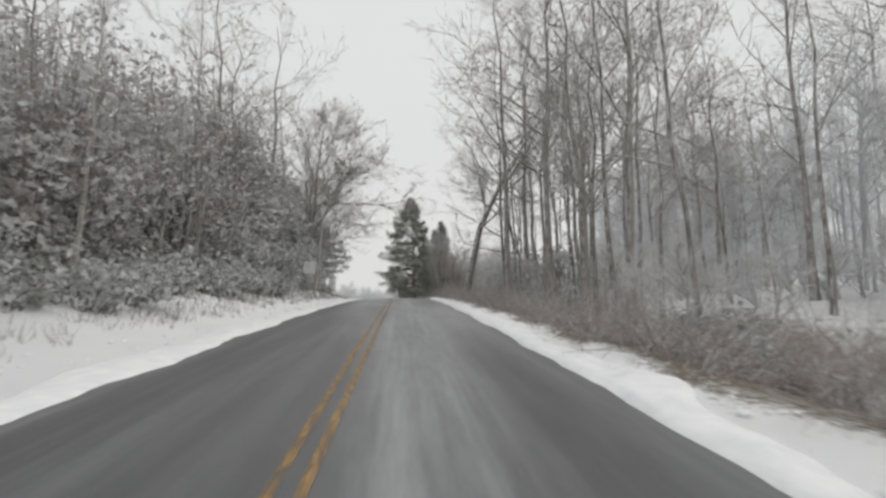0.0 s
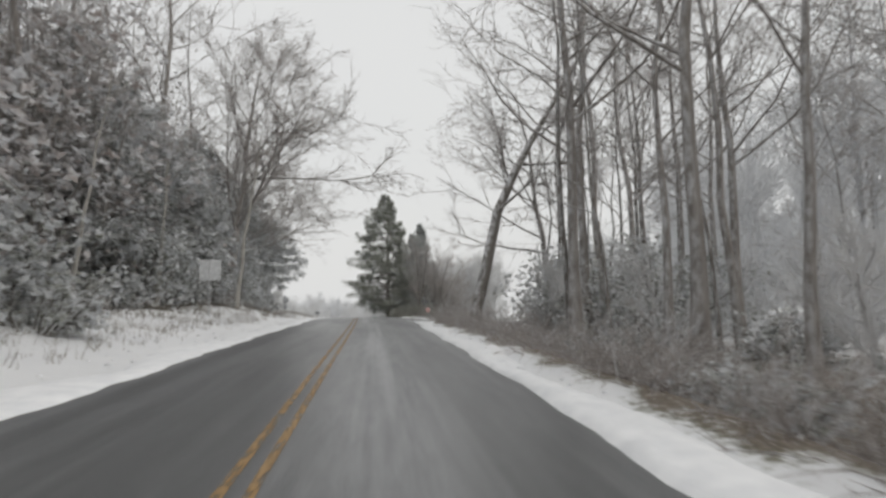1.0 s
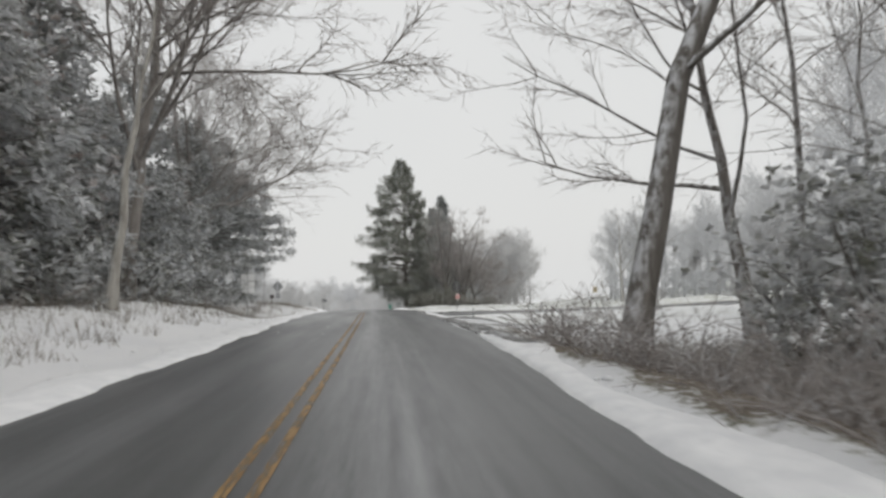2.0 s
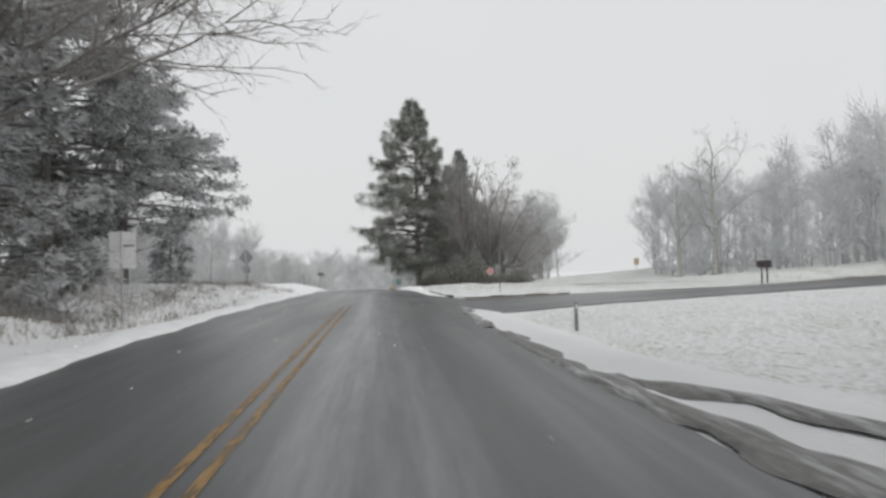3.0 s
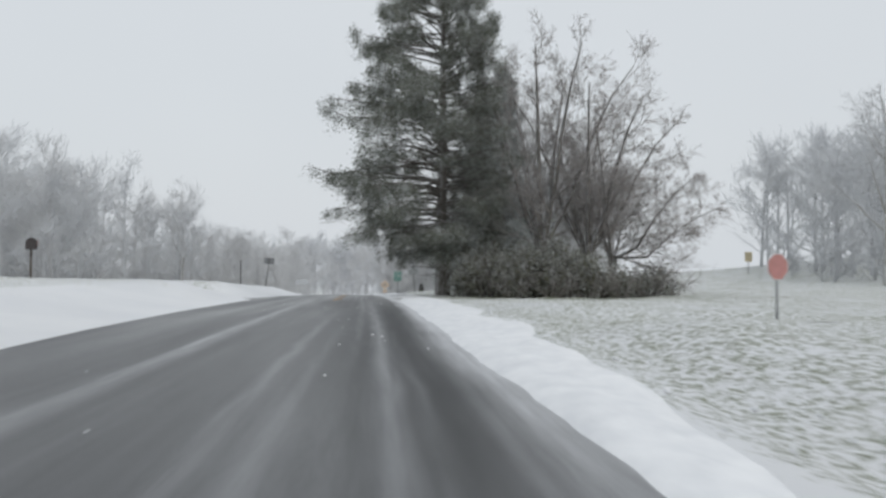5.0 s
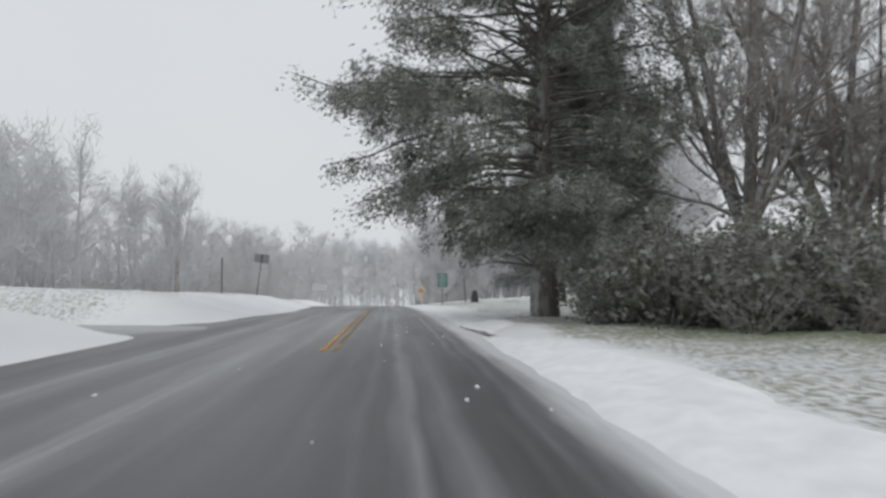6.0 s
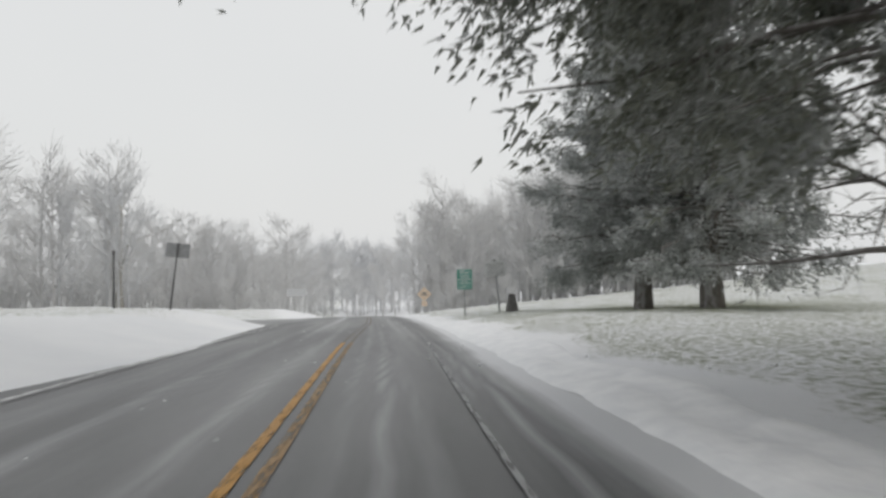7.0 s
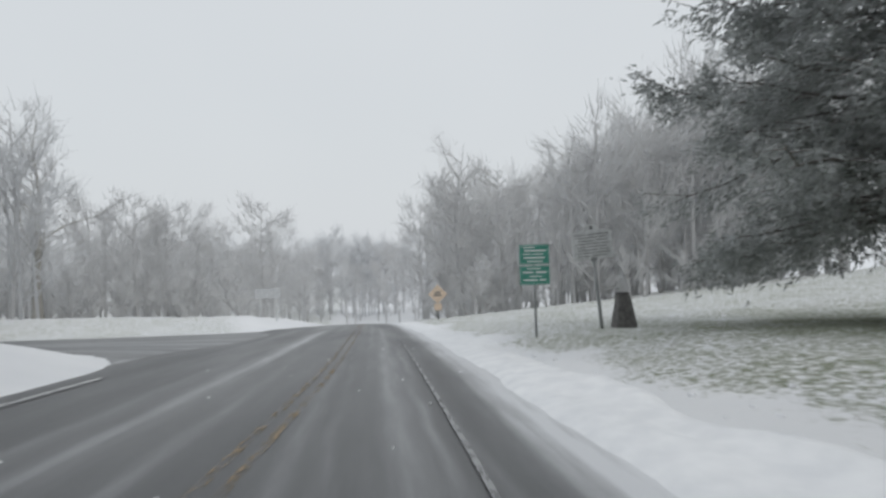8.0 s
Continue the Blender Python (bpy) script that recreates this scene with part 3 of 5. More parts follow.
track("muddy_track", [(0.82, 135.2), (0.68, 136.6), (0.5, 138.0), (0.36, 139.4)], 0.16, "dark wet slush at the pavement's edge", 0.04)

# ---------- bare trees ----------
def grow_path(rng, p, d, length, n, wob_, up=0.0):
    pts = [Vector(p)]
    d = Vector(d).normalized()
    for _ in range(n):
        d = (d + Vector(rng.normal(0, wob_, 3)) + Vector((0, 0, up))).normalized()
        pts.append(pts[-1] + d * (length / n))
    return pts


def side_of(rng, d, angle):
    d = d.normalized()
    a = d.cross(Vector((0, 0, 1)) if abs(d.z) < 0.9 else Vector((1, 0, 0))).normalized()
    b = d.cross(a)
    w = rng.uniform(0, 2 * math.pi)
    return (d * math.cos(angle) + (a * math.cos(w) + b * math.sin(w)) * math.sin(angle)).normalized()


def bare_tree(seed, height, r, first=0.35, limbs=11, limb_len=0.38, subs=6, twigs=7, lean=(0, 0), trunk_pts=None, droop=0.0, bias=None, thick=0.008, fan=3, taper=0.9):
    """Trunk and limbs, and the twigs: two meshes' worth of tubes."""
    rng = np.random.default_rng(seed)
    wood, limbs_, fine = Build(), Build(), Build()
    if trunk_pts is None:
        trunk_pts = [Vector((0, 0, -0.25))]
        for k in range(1, 9):
            t = k / 8
            trunk_pts.append(Vector((lean[0] * t + rng.normal(0, 0.012 * height * t), lean[1] * t + rng.normal(0, 0.012 * height * t), height * t)))
    trunk_pts = [Vector(p) for p in trunk_pts]
    m = len(trunk_pts) - 1
    rad = [r * (1 - 0.9 * (i / m) ** taper) for i in range(m + 1)]
    rad[0] *= 1.35
    wood.tube(trunk_pts, rad, 8)
    total = height

    def at(t):
        k = min(int(t * m), m - 1)
        q = t * m - k
        return trunk_pts[k].lerp(trunk_pts[k + 1], q), (trunk_pts[k + 1] - trunk_pts[k]).normalized(), rad[k] * (1 - q) + rad[k + 1] * q

    for i in range(limbs):
        t = first + (0.97 - first) * (i + rng.uniform(0, 1)) / limbs
        p, d, tr = at(t)
        d2 = side_of(rng, d, rng.uniform(0.6, 1.15))
        if bias is not None:
            d2 = (d2 + Vector(bias) * rng.uniform(0.2, 0.9)).normalized()
        ln = total * limb_len * rng.uniform(0.6, 1.1) * (1.15 - 0.75 * (t - first) / (1 - first))
        lp = grow_path(rng, p, d2, ln, 6, 0.13, 0.05 - droop * 0.3)
        lr = max(tr * rng.uniform(0.35, 0.55), 0.018)
        limbs_.tube(lp, [lr * (1 - 0.8 * k / 6) for k in range(7)], 5)
        for j in range(subs):
            q = rng.uniform(0.2, 1.0) * 6
            k = min(int(q), 5)
            sp = lp[k].lerp(lp[k + 1], q - k)
            sd = side_of(rng, lp[k + 1] - lp[k], rng.uniform(0.4, 0.95))
            sl = ln * rng.uniform(0.28, 0.5)
            spts = grow_path(rng, sp, sd, sl, 4, 0.17, 0.04 - droop)
            sr = max(lr * 0.4, 0.011)
            fine.tube(spts, [sr * (1 - 0.7 * k2 / 4) for k2 in range(5)], 3)
            for _ in range(twigs):
                q2 = rng.uniform(0.15, 1.0) * 4
                k2 = min(int(q2), 3)
                tp = spts[k2].lerp(spts[k2 + 1], q2 - k2)
                td = side_of(rng, spts[k2 + 1] - spts[k2], rng.uniform(0.35, 0.9))
                tl = min(sl * rng.uniform(0.3, 0.65), rng.uniform(0.7, 1.3))
                te = tp + td * tl
                fine.spike(tp, te, max(sr * 0.5, thick))
                for _ in range(fan):
                    q3 = rng.uniform(0.2, 0.9)
                    fd = (td + Vector(rng.normal(0, 0.45, 3))).normalized()
                    fp = tp.lerp(te, q3)
                    fine.sprig(fp, fp + fd * tl * rng.uniform(0.35, 0.7), thick * 0.9)
    limbs_.split = len(limbs_.f)
    limbs_.add(fine)
    return wood, limbs_


def make_tree(name, label, category, wood, fine, bark=BARK, twig=TWIG, group=""):
    ob = tagged(new(name), label, category, group)
    child("trunk", wood.mesh("trunk", bark), ob)
    child("crown", fine.mesh("crown", bark, True, twig, fine.split), ob)
    return ob


# ---------- evergreen shrubs and conifers ----------
def leafy_shrub(seed, rx, ry, h, leaves, length=0.13, width=0.035, stems=14, small=False):
    """Stems and a mass of leaf whorls with gaps and an uneven outline."""
    rng = np.random.default_rng(seed)
    wood, leaf = Build(), Build()
    tips = []
    for _ in range(stems):
        w = rng.uniform(0, 2 * math.pi)
        k = rng.uniform(0.1, 0.95) ** 0.6
        top = Vector((rx * k * math.cos(w), ry * k * math.sin(w), h * (1 - 0.55 * k * k) * rng.uniform(0.7, 1.05)))
        base = Vector((rx * 0.25 * k * math.cos(w), ry * 0.25 * k * math.sin(w), -0.2))
        mid = base.lerp(top, 0.5) + Vector(rng.normal(0, 0.15, 3))
        wood.tube([base, mid, top], [0.045, 0.03, 0.012], 5)
        for _ in range(5):
            a = base.lerp(mid, rng.uniform(0.5, 1)) if rng.random() < 0.3 else mid.lerp(top, rng.uniform(0, 1))
            d = Vector((math.cos(w), math.sin(w), 0.4)) + Vector(rng.normal(0, 0.7, 3))
            e = a + d.normalized() * rng.uniform(0.25, 0.5) * min(rx, ry, h)
            e.z = max(e.z, 0.1)
            wood.tube([a, e], [0.015, 0.006], 3)
            tips.append((a, e))
    whorl = 6
    for _ in range(leaves // whorl):
        a, e = tips[rng.integers(len(tips))]
        c = a.lerp(e, rng.uniform(0.3, 1.1)) + Vector(rng.normal(0, 0.13, 3)) * min(rx, h)
        c.z = max(c.z, 0.05)
        axis = Vector(rng.normal(0, 0.5, 3)) + Vector((0, 0, 0.9))
        axis.normalize()
        for k in range(whorl):
            d = side_of(rng, axis, rng.uniform(0.9, 1.8))
            s = d.cross(axis).normalized()
            (leaf.needle if small else leaf.leaf)(c, d, s, length * rng.uniform(0.7, 1.3), width * rng.uniform(0.8, 1.3))
    return wood, leaf


def conifer(seed, height, r, profile, boughs, sprays, droop=0.3, side=None, size=0.34, spread=0.42, blade=0.10, bare=0.15, dead=0, hang=0.22, tip=0.10):
    """A trunk with drooping boughs whose reach follows a profile of (height, reach), each hung with needle sprays."""
    rng = np.random.default_rng(seed)
    wood, arms, leaf = Build(), Build(), Build()
    tp = [Vector((rng.normal(0, 0.05), rng.normal(0, 0.05), height * k / 8 - (0.3 if k == 0 else 0))) for k in range(9)]
    wood.tube(tp, [r * 1.3] + [r * (1 - 0.95 * k / 8) for k in range(1, 9)], 10)
    hs, rs = [p[0] for p in profile], [p[1] for p in profile]
    most = max(rs)
    for i in range(boughs):
        t = (i + rng.uniform(0, 1)) / boughs
        z = hs[0] + (height - hs[0]) * t ** 1.05
        w = rng.uniform(0, 2 * math.pi)
        ln = float(np.interp(z, hs, rs)) * rng.uniform(0.6, 1.12) + 0.25
        if side is not None:
            ln *= max(0.25, 1 + side[1] * math.cos(w - side[0]))
        out = Vector((math.cos(w), math.sin(w), 0))
        steps = 6
        dr = droop * rng.uniform(0.4, 1.5) * (1 - 0.7 * t)
        lift = 0.35 * t + rng.uniform(-0.05, 0.15)
        pts = [Vector((0, 0, z))]
        for k in range(1, steps + 1):
            q = k / steps
            dz = ln * (lift * q - dr * q * q + tip * q ** 4)
            pts.append(Vector((0, 0, z + dz)) + out * ln * q + Vector(rng.normal(0, 0.06, 3)) * ln * 0.3 * q)
        br = 0.014 + 0.010 * ln
        arms.tube(pts, [br * (1 - 0.85 * k / steps) for k in range(steps + 1)], 4)
        clumps = []
        for _ in range(max(3, int(7 * ln / most * 2))):
            q = rng.uniform(bare, 1.0) ** 0.7 * steps
            k = min(int(q), steps - 1)
            d0 = (pts[k + 1] - pts[k]).normalized()
            lat = d0.cross(Vector((0, 0, 1))).normalized() * (1 if rng.random() < 0.5 else -1)
            reach = spread * ln * (1.1 - 0.85 * q / steps) * rng.uniform(0.05, 1)
            a = pts[k].lerp(pts[k + 1], q - k)
            e = a + lat * reach + d0 * reach * 0.6 + Vector((0, 0, -0.22 * reach))
            if reach > 0.5:
                arms.spike(a, e, br * 0.3)
            clumps.append((a, e, d0, lat))
        for _ in range(int(sprays * (0.2 + ln / most))):
            a, e, d0, lat = clumps[int(rng.integers(len(clumps)))]
            p = a.lerp(e, rng.uniform(0, 1.05)) + Vector(rng.normal(0, 0.16, 3)) + Vector((0, 0, -rng.uniform(0, 1) ** 1.5 * hang))
            d = (d0 * 0.7 + lat * 0.6 + Vector((0, 0, -0.45)) + Vector(rng.normal(0, 0.4, 3))).normalized()
            s = d.cross(Vector(rng.normal(0, 0.6, 3)) + Vector((0, 0, 1))).normalized()
            g = size * rng.uniform(0.6, 1.4)
            leaf.needle(p, d, s, g, size * blade)
            for _ in range(1):
                d2 = (d + s * rng.uniform(-1.0, 1.0) + Vector(rng.normal(0, 0.2, 3))).normalized()
                leaf.needle(p, d2, d2.cross(Vector(rng.normal(0, 1, 3))).normalized(), g * rng.uniform(0.6, 0.95), size * blade)
    for _ in range(dead):
        z = rng.uniform(0.45 * hs[0], hs[0] + 0.4 * (height - hs[0]))
        w = rng.uniform(0, 2 * math.pi)
        d = Vector((math.cos(w), math.sin(w), rng.uniform(-0.15, 0.75))).normalized()
        ln = float(np.interp(z, hs, rs)) * rng.uniform(0.5, 0.95) + 1.3
        pts = grow_path(rng, (0, 0, z), d, ln, 6, 0.12, rng.uniform(-0.06, 0.04))
        arms.tube(pts, [0.045 * (1 - 0.85 * k / 6) for k in range(7)], 4)
        for _ in range(7):
            k = int(rng.integers(1, 6))
            d2 = side_of(rng, pts[k + 1] - pts[k], rng.uniform(0.5, 1.1))
            e = pts[k] + d2 * ln * rng.uniform(0.12, 0.3)
            arms.spike(pts[k], e, 0.012)
            for _ in range(3):
                f = pts[k].lerp(e, rng.uniform(0.3, 0.9))
                arms.spike(f, f + side_of(rng, d2, 0.7) * rng.uniform(0.15, 0.5), 0.007)
    arms.split = len(arms.f)
    arms.add(leaf)
    return wood, arms


def rest(x, y, rz=0.0, s=1.0, sink=0.05):
    return pose(x, y, float(ground_z(x, y)) - sink, 0, 0, rz) @ Matrix.Diagonal((s, s, s, 1))


def put(ob, x, y, rz=0.0, sink=0.05):
    ob.matrix_basis = pose(x, y, float(ground_z(x, y)) - sink, 0, 0, rz)
    return ob


rnd = np.random.default_rng(5)

# the leaning tree beside the verge
w_, f_ = bare_tree(11, 14.0, 0.31, taper=1.8, first=0.42, limbs=9, limb_len=0.34, subs=6, twigs=7,
                   trunk_pts=[(0, 0, -0.3), (0.36, 0, 1.6), (0.82, 0.05, 3.4), (1.5, 0.1, 6.4), (2.42, 0.1, 8.4), (3.45, 0.15, 10.3), (6.0, 0.2, 14.6), (6.5, 0.2, 15.4)])
put(make_tree("leaning_tree", "bare grey tree leaning away from the snowy verge", "tree", w_, f_, BARK_DARK), 6.0, 56.7)

# kinds of bare forest tree
KINDS = []
for k, (h, r, first, limbs, ll, lean) in enumerate(((17, 0.20, 0.45, 10, 0.27, (0.6, 0.2)), (19, 0.26, 0.5, 10, 0.26, (-0.8, 0.5)), (14, 0.13, 0.35, 10, 0.26, (0.9, -0.4)),
                                                    (21, 0.33, 0.42, 11, 0.30, (0.3, 0.8)), (12, 0.10, 0.3, 9, 0.28, (-1.1, 0.2)))):
    w_, f_ = bare_tree(20 + k, h, r * 0.62, first * 0.75, limbs + 4, ll * 1.2, 6, 5, lean, fan=2, thick=0.011)
    KINDS.append((w_.mesh("trunk", BARK if k % 2 else BARK_DARK), f_.mesh("crown", BARK, True, TWIG if k != 2 else TWIG_RED, f_.split)))


def forest_tree(k, x, y, rz, s, label, group):
    ob = tagged(new("bare_tree"), label, "tree", group)
    child("trunk", KINDS[k][0], ob)
    child("crown", KINDS[k][1], ob)
    ob.matrix_basis = rest(x, y, rz, s, 0.1)
    return ob


right_woods = [(12.6, 43.4, 3), (13.1, 52.5, 3), (11.1, 58.3, 0), (9.4, 40.0, 3), (10.6, 37.4, 1), (11.8, 43.2, 2), (9.0, 30.0, 2), (9.5, 27.5, 1), (15.5, 57.0, 0)]
for i in range(52):
    y = rnd.uniform(2, 64)
    x = 7.8 + 26 * rnd.uniform(0, 1) ** 1.25 + 0.1 * max(0, y - 50)
    right_woods.append((x, y, int(rnd.integers(0, 5))))
right_woods = [p for p in right_woods if p[1] < 36 or p[0] > 1.2 + 0.285 * (p[1] - 24.3)]
for x, y, k in right_woods:
    forest_tree(k, x, y, float(rnd.uniform(0, 360)), float(rnd.uniform(0.8, 1.15)), "slender bare tree with grey bark in the roadside woods", "bare trees of the right woods")

left_woods = []
for i in range(38):
    y = rnd.uniform(6, 74)
    left_woods.append((-(9.0 + 24 * rnd.uniform(0, 1) ** 1.3), y, int(rnd.integers(0, 5))))
left_woods += [(-10.5, 58.0, 3), (-12.0, 52.5, 1), (-10.4, 46.0, 3), (-13.0, 62.0, 3), (-11.2, 40.0, 1), (-12.5, 66.5, 1), (-9.9, 63.5, 0)]
for x, y, k in left_woods:
    forest_tree(k, x, y, float(rnd.uniform(0, 360)), float(rnd.uniform(0.85, 1.15)), "bare tree with frosted twigs in the bank's woods", "bare trees of the left woods")

for x, y, k, s_ in ((-12.6, 101.5, 4, 0.5), (-13.2, 96.5, 2, 0.45), (-10.6, 103.0, 4, 0.35)):
    forest_tree(k, x, y, 40.0 * k + x, s_, "small bare tree among the shrubs of the bank", "bare trees of the left woods")

# pale trunks with snow plastered on them
for k, (x, y, h, r, ln) in enumerate(((-8.9, 46.2, 9.0, 0.10, (1.2, 0)), (-8.3, 52.8, 9.5, 0.11, (0.6, 0)), (-7.1, 62.8, 11.0, 0.17, (1.3, 0.2)), (-9.6, 36.0, 10.0, 0.11, (1.6, 0)),
                                        (-10.3, 33.0, 10.0, 0.09, (1.4, 0.4)), (-9.2, 24.0, 10.0, 0.12, (0.9, 0)))):
    w_, f_ = bare_tree(40 + k, h, r, 0.5, 7, 0.3, 5, 5, ln)
    put(make_tree("pale_tree", "slim pale-barked tree plastered with snow on the bank", "tree", w_, f_, BARK_PALE, TWIG, "pale trees on the bank"), x, y)

# the oak that reaches over the road
w_, f_ = bare_tree(64, 15.0, 0.24, 0.22, 14, 0.62, 7, 9, (-1.8, 0.5), bias=(-1.0, -0.1, 0.0), droop=0.02)
put(make_tree("spreading_maple", "bare maple reaching long branches over the road", "tree", w_, f_, BARK_DARK, TWIG), 12.0, 62.0)
w_, f_ = bare_tree(60, 17.0, 0.34, 0.26, 20, 0.56, 12, 12, (1.5, 0.5), bias=(0.9, 0.0, 0.0), droop=0.02, thick=0.011)
put(make_tree("spreading_oak", "wide bare oak spreading over the road", "tree", w_, f_, BARK, TWIG), -8.6, 67.5)
w_, f_ = bare_tree(61, 11.5, 0.26, 0.36, 24, 0.80, 12, 10, (1.0, 0.5), bias=(1.2, -0.1, -0.05), droop=0.02, thick=0.010)
put(make_tree("spreading_oak", "wide bare oak beside the evergreens", "tree", w_, f_, BARK, TWIG), -10.9, 80.0)

# evergreens along the bank: laurels, cedars, dry beeches
SHRUBS = []
for k, (rx, ry, h, nl) in enumerate(((2.0, 2.2, 2.6, 3600), (2.6, 2.4, 3.6, 4800), (1.5, 1.6, 1.8, 2300))):
    w_, f_ = leafy_shrub(70 + k, rx, ry, h, int(nl * 1.2), 0.15, 0.06, 14, True)
    SHRUBS.append((w_.mesh("stem", BARK_DARK), f_.mesh("foliage", LAUREL)))
w_, f_ = leafy_shrub(75, 2.5, 2.5, 5.5, 6500, 0.12, 0.04, 20, True)
BEECHES = (w_.mesh("stem", BARK), f_.mesh("foliage", BEECH))
CLUMP = []
for k, (rx, ry, h, nl) in enumerate(((2.1, 2.1, 3.4, 9000), (2.6, 2.4, 4.3, 12000), (1.6, 1.6, 2.2, 5000))):
    w_, f_ = leafy_shrub(170 + k, rx, ry, h, int(nl * 1.35), 0.11, 0.04, 34, True)
    CLUMP.append((w_.mesh("stem", BARK_DARK), f_.mesh("foliage", BUSH)))


def shrub(k, x, y, s, label, group, name="laurel_shrub"):
    a, b = (CLUMP[k] if name == "evergreen_bush" else SHRUBS[k]) if k < 3 else BEECHES
    ob = tagged(new(name), label, "shrub", group)
    child("stem", a, ob)
    child("foliage", b, ob)
    ob.matrix_basis = rest(x, y, float(rnd.uniform(0, 360)), s, 0.1)
    return ob


for i in range(20):
    y = 8 + i * 3.2 + rnd.uniform(-1, 1)
    shrub(int(rnd.integers(0, 3)), -(8.4 + rnd.uniform(0, 2.5)), y, float(rnd.uniform(0.8, 1.15)), "snow-flecked laurel shrub on the bank", "laurels on the bank")
for i in range(14):
    shrub(2, -(6.5 + rnd.uniform(0, 1.0)), 10 + i * 2.3 + rnd.uniform(-0.8, 0.8), float(rnd.uniform(0.55, 0.9)), "low laurel shrub heavy with snow on the bank", "laurels on the bank")
for i in range(16):
    shrub(3, -(10.5 + rnd.uniform(0, 5)), 12 + i * 4.0 + rnd.uniform(-1.5, 1.5), float(rnd.uniform(1.2, 2.1)), "young beech holding dry brown leaves", "beeches on the bank", "dry_beech")
w_, f_ = leafy_shrub(76, 2.9, 2.9, 12.5, 9500, 0.15, 0.055, 34, True)
TALL_BEECH = (w_.mesh("stem", BARK), f_.mesh("foliage", BEECH))
for x, y, s in ((-11.6, 60.0, 1.15), (-11.4, 55.0, 1.2), (-11.8, 50.5, 1.3), (-14.0, 57.0, 1.45), (-12.0, 45.5, 1.2), (-14.5, 51.0, 1.45), (-12.4, 40.0, 1.05), (-15.0, 44.0, 1.15), (-12.2, 34.0, 1.0),
                (-14.5, 37.0, 1.1), (-12.4, 28.0, 1.05), (-15.0, 31.0, 1.15), (-12.8, 22.0, 1.0)):
    ob = tagged(new("dry_beech"), "tall beech holding dry grey-brown leaves above the bank", "tree", "tall beeches on the bank")
    child("stem", TALL_BEECH[0], ob)
    child("foliage", TALL_BEECH[1], ob)
    ob.matrix_basis = rest(x, y, float(rnd.uniform(0, 360)), s, 0.1)
for x, y, k, s in ((10.6, 54.5, 1, 1.15), (12.8, 56.5, 1, 1.3), (9.4, 51.0, 0, 0.8), (13.5, 50.0, 1, 1.2), (11.5, 47.0, 0, 0.8), (16.5, 54.0, 1, 1.1), (8.4, 44.0, 2, 0.7), (9.5, 33.0, 2, 0.75), (12.0, 40.0, 2, 0.8), (9.0, 20.0, 2, 0.8)):
    shrub(k, x, y, s, "dark evergreen shrub at the edge of the woods", "shrubs of the right woods")

for i in range(13):
    shrub(2, 5.6 + rnd.uniform(0, 3.5), 9 + i * 3.0 + rnd.uniform(-1, 1), float(rnd.uniform(0.4, 0.65)), "low snow-flecked shrub in the brambles", "low shrubs of the right woods", "low_shrub")

CEDARS = []
for k, (h, rad_) in enumerate(((9.5, 2.6), (7.0, 2.2))):
    w_, f_ = conifer(80 + k, h, 0.13, [(0.3, rad_), (0.4 * h, rad_ * 0.95), (0.75 * h, rad_ * 0.6), (h, 0.1)], 75, 70, 0.12, None, 0.34, blade=0.17)
    CEDARS.append((w_.mesh("trunk", BARK_DARK), f_.mesh("foliage", BARK_DARK, False, CEDAR, f_.split)))
for x, y, k, s in ((-11.5, 73.0, 0, 1.0), (-13.0, 66.0, 0, 1.1), (-10.8, 58.5, 1, 1.0), (-14.5, 78.0, 0, 1.1), (-12.0, 49.0, 1, 1.1), (-12.5, 40.0, 0, 0.9), (-13.0, 30.0, 1, 1.1), (-13.2, 89.5, 1, 1.0), (-12.2, 18.0, 1, 1.1), (-11.4, 98.6, 1, 0.5), (-9.6, 75.5, 1, 0.85), (-9.2, 70.5, 1, 0.8), (-10.6, 81.0, 0, 1.15), (-14.0, 92.0, 1, 0.8), (-12.0, 77.0, 0, 1.3), (-10.4, 65.0, 0, 1.15), (-9.9, 55.8, 0, 1.05), (-10.6, 50.2, 0, 1.2), (-10.1, 60.6, 1, 1.3)):
    ob = tagged(new("cedar"), "dense dark cedar among bare trees on the bank", "tree", "cedars on the bank")
    child("trunk", CEDARS[k][0], ob)
    child("foliage", CEDARS[k][1], ob)
    ob.matrix_basis = rest(x, y, float(rnd.uniform(0, 360)), s, 0.1)

w_, f_ = conifer(88, 12.5, 0.2, [(3.2, 3.0), (4.8, 4.7), (6.5, 4.6), (8.5, 3.2), (11, 1.5), (12.5, 0.2)], 95, 320, 0.22, (0.0, 0.35), 0.30, blade=0.14, dead=12)
meW, meF = w_.mesh("trunk", BARK_DARK), f_.mesh("foliage", BARK_DARK, False, CEDAR, f_.split)
for x, y, rz, s in ((-12.3, 88.0, 0, 1.0), (-11.9, 94.0, 8, 0.85)):
    ob = tagged(new("pine_tree"), "dark pine with snow-flecked boughs over the bank", "tree", "pines on the bank")
    child("trunk", meW, ob)
    child("foliage", meF, ob)
    ob.matrix_basis = rest(x, y, rz, s, 0.1)

# the tall hemlock and its neighbours in the clump
w_, f_ = conifer(90, 24.0, 0.42, [(3.0, 1.8), (3.9, 3.2), (5.2, 4.7), (7.0, 5.2), (10.2, 5.1), (13.5, 4.3), (17, 3.6), (20, 2.3), (24, 0.3)], 360, 560, 0.30, (3.85, 0.46), 0.16, blade=0.15, bare=0.40, dead=80, hang=0.6)
ob = tagged(new("tall_hemlock"), "tall dark hemlock with wide drooping boughs", "tree")
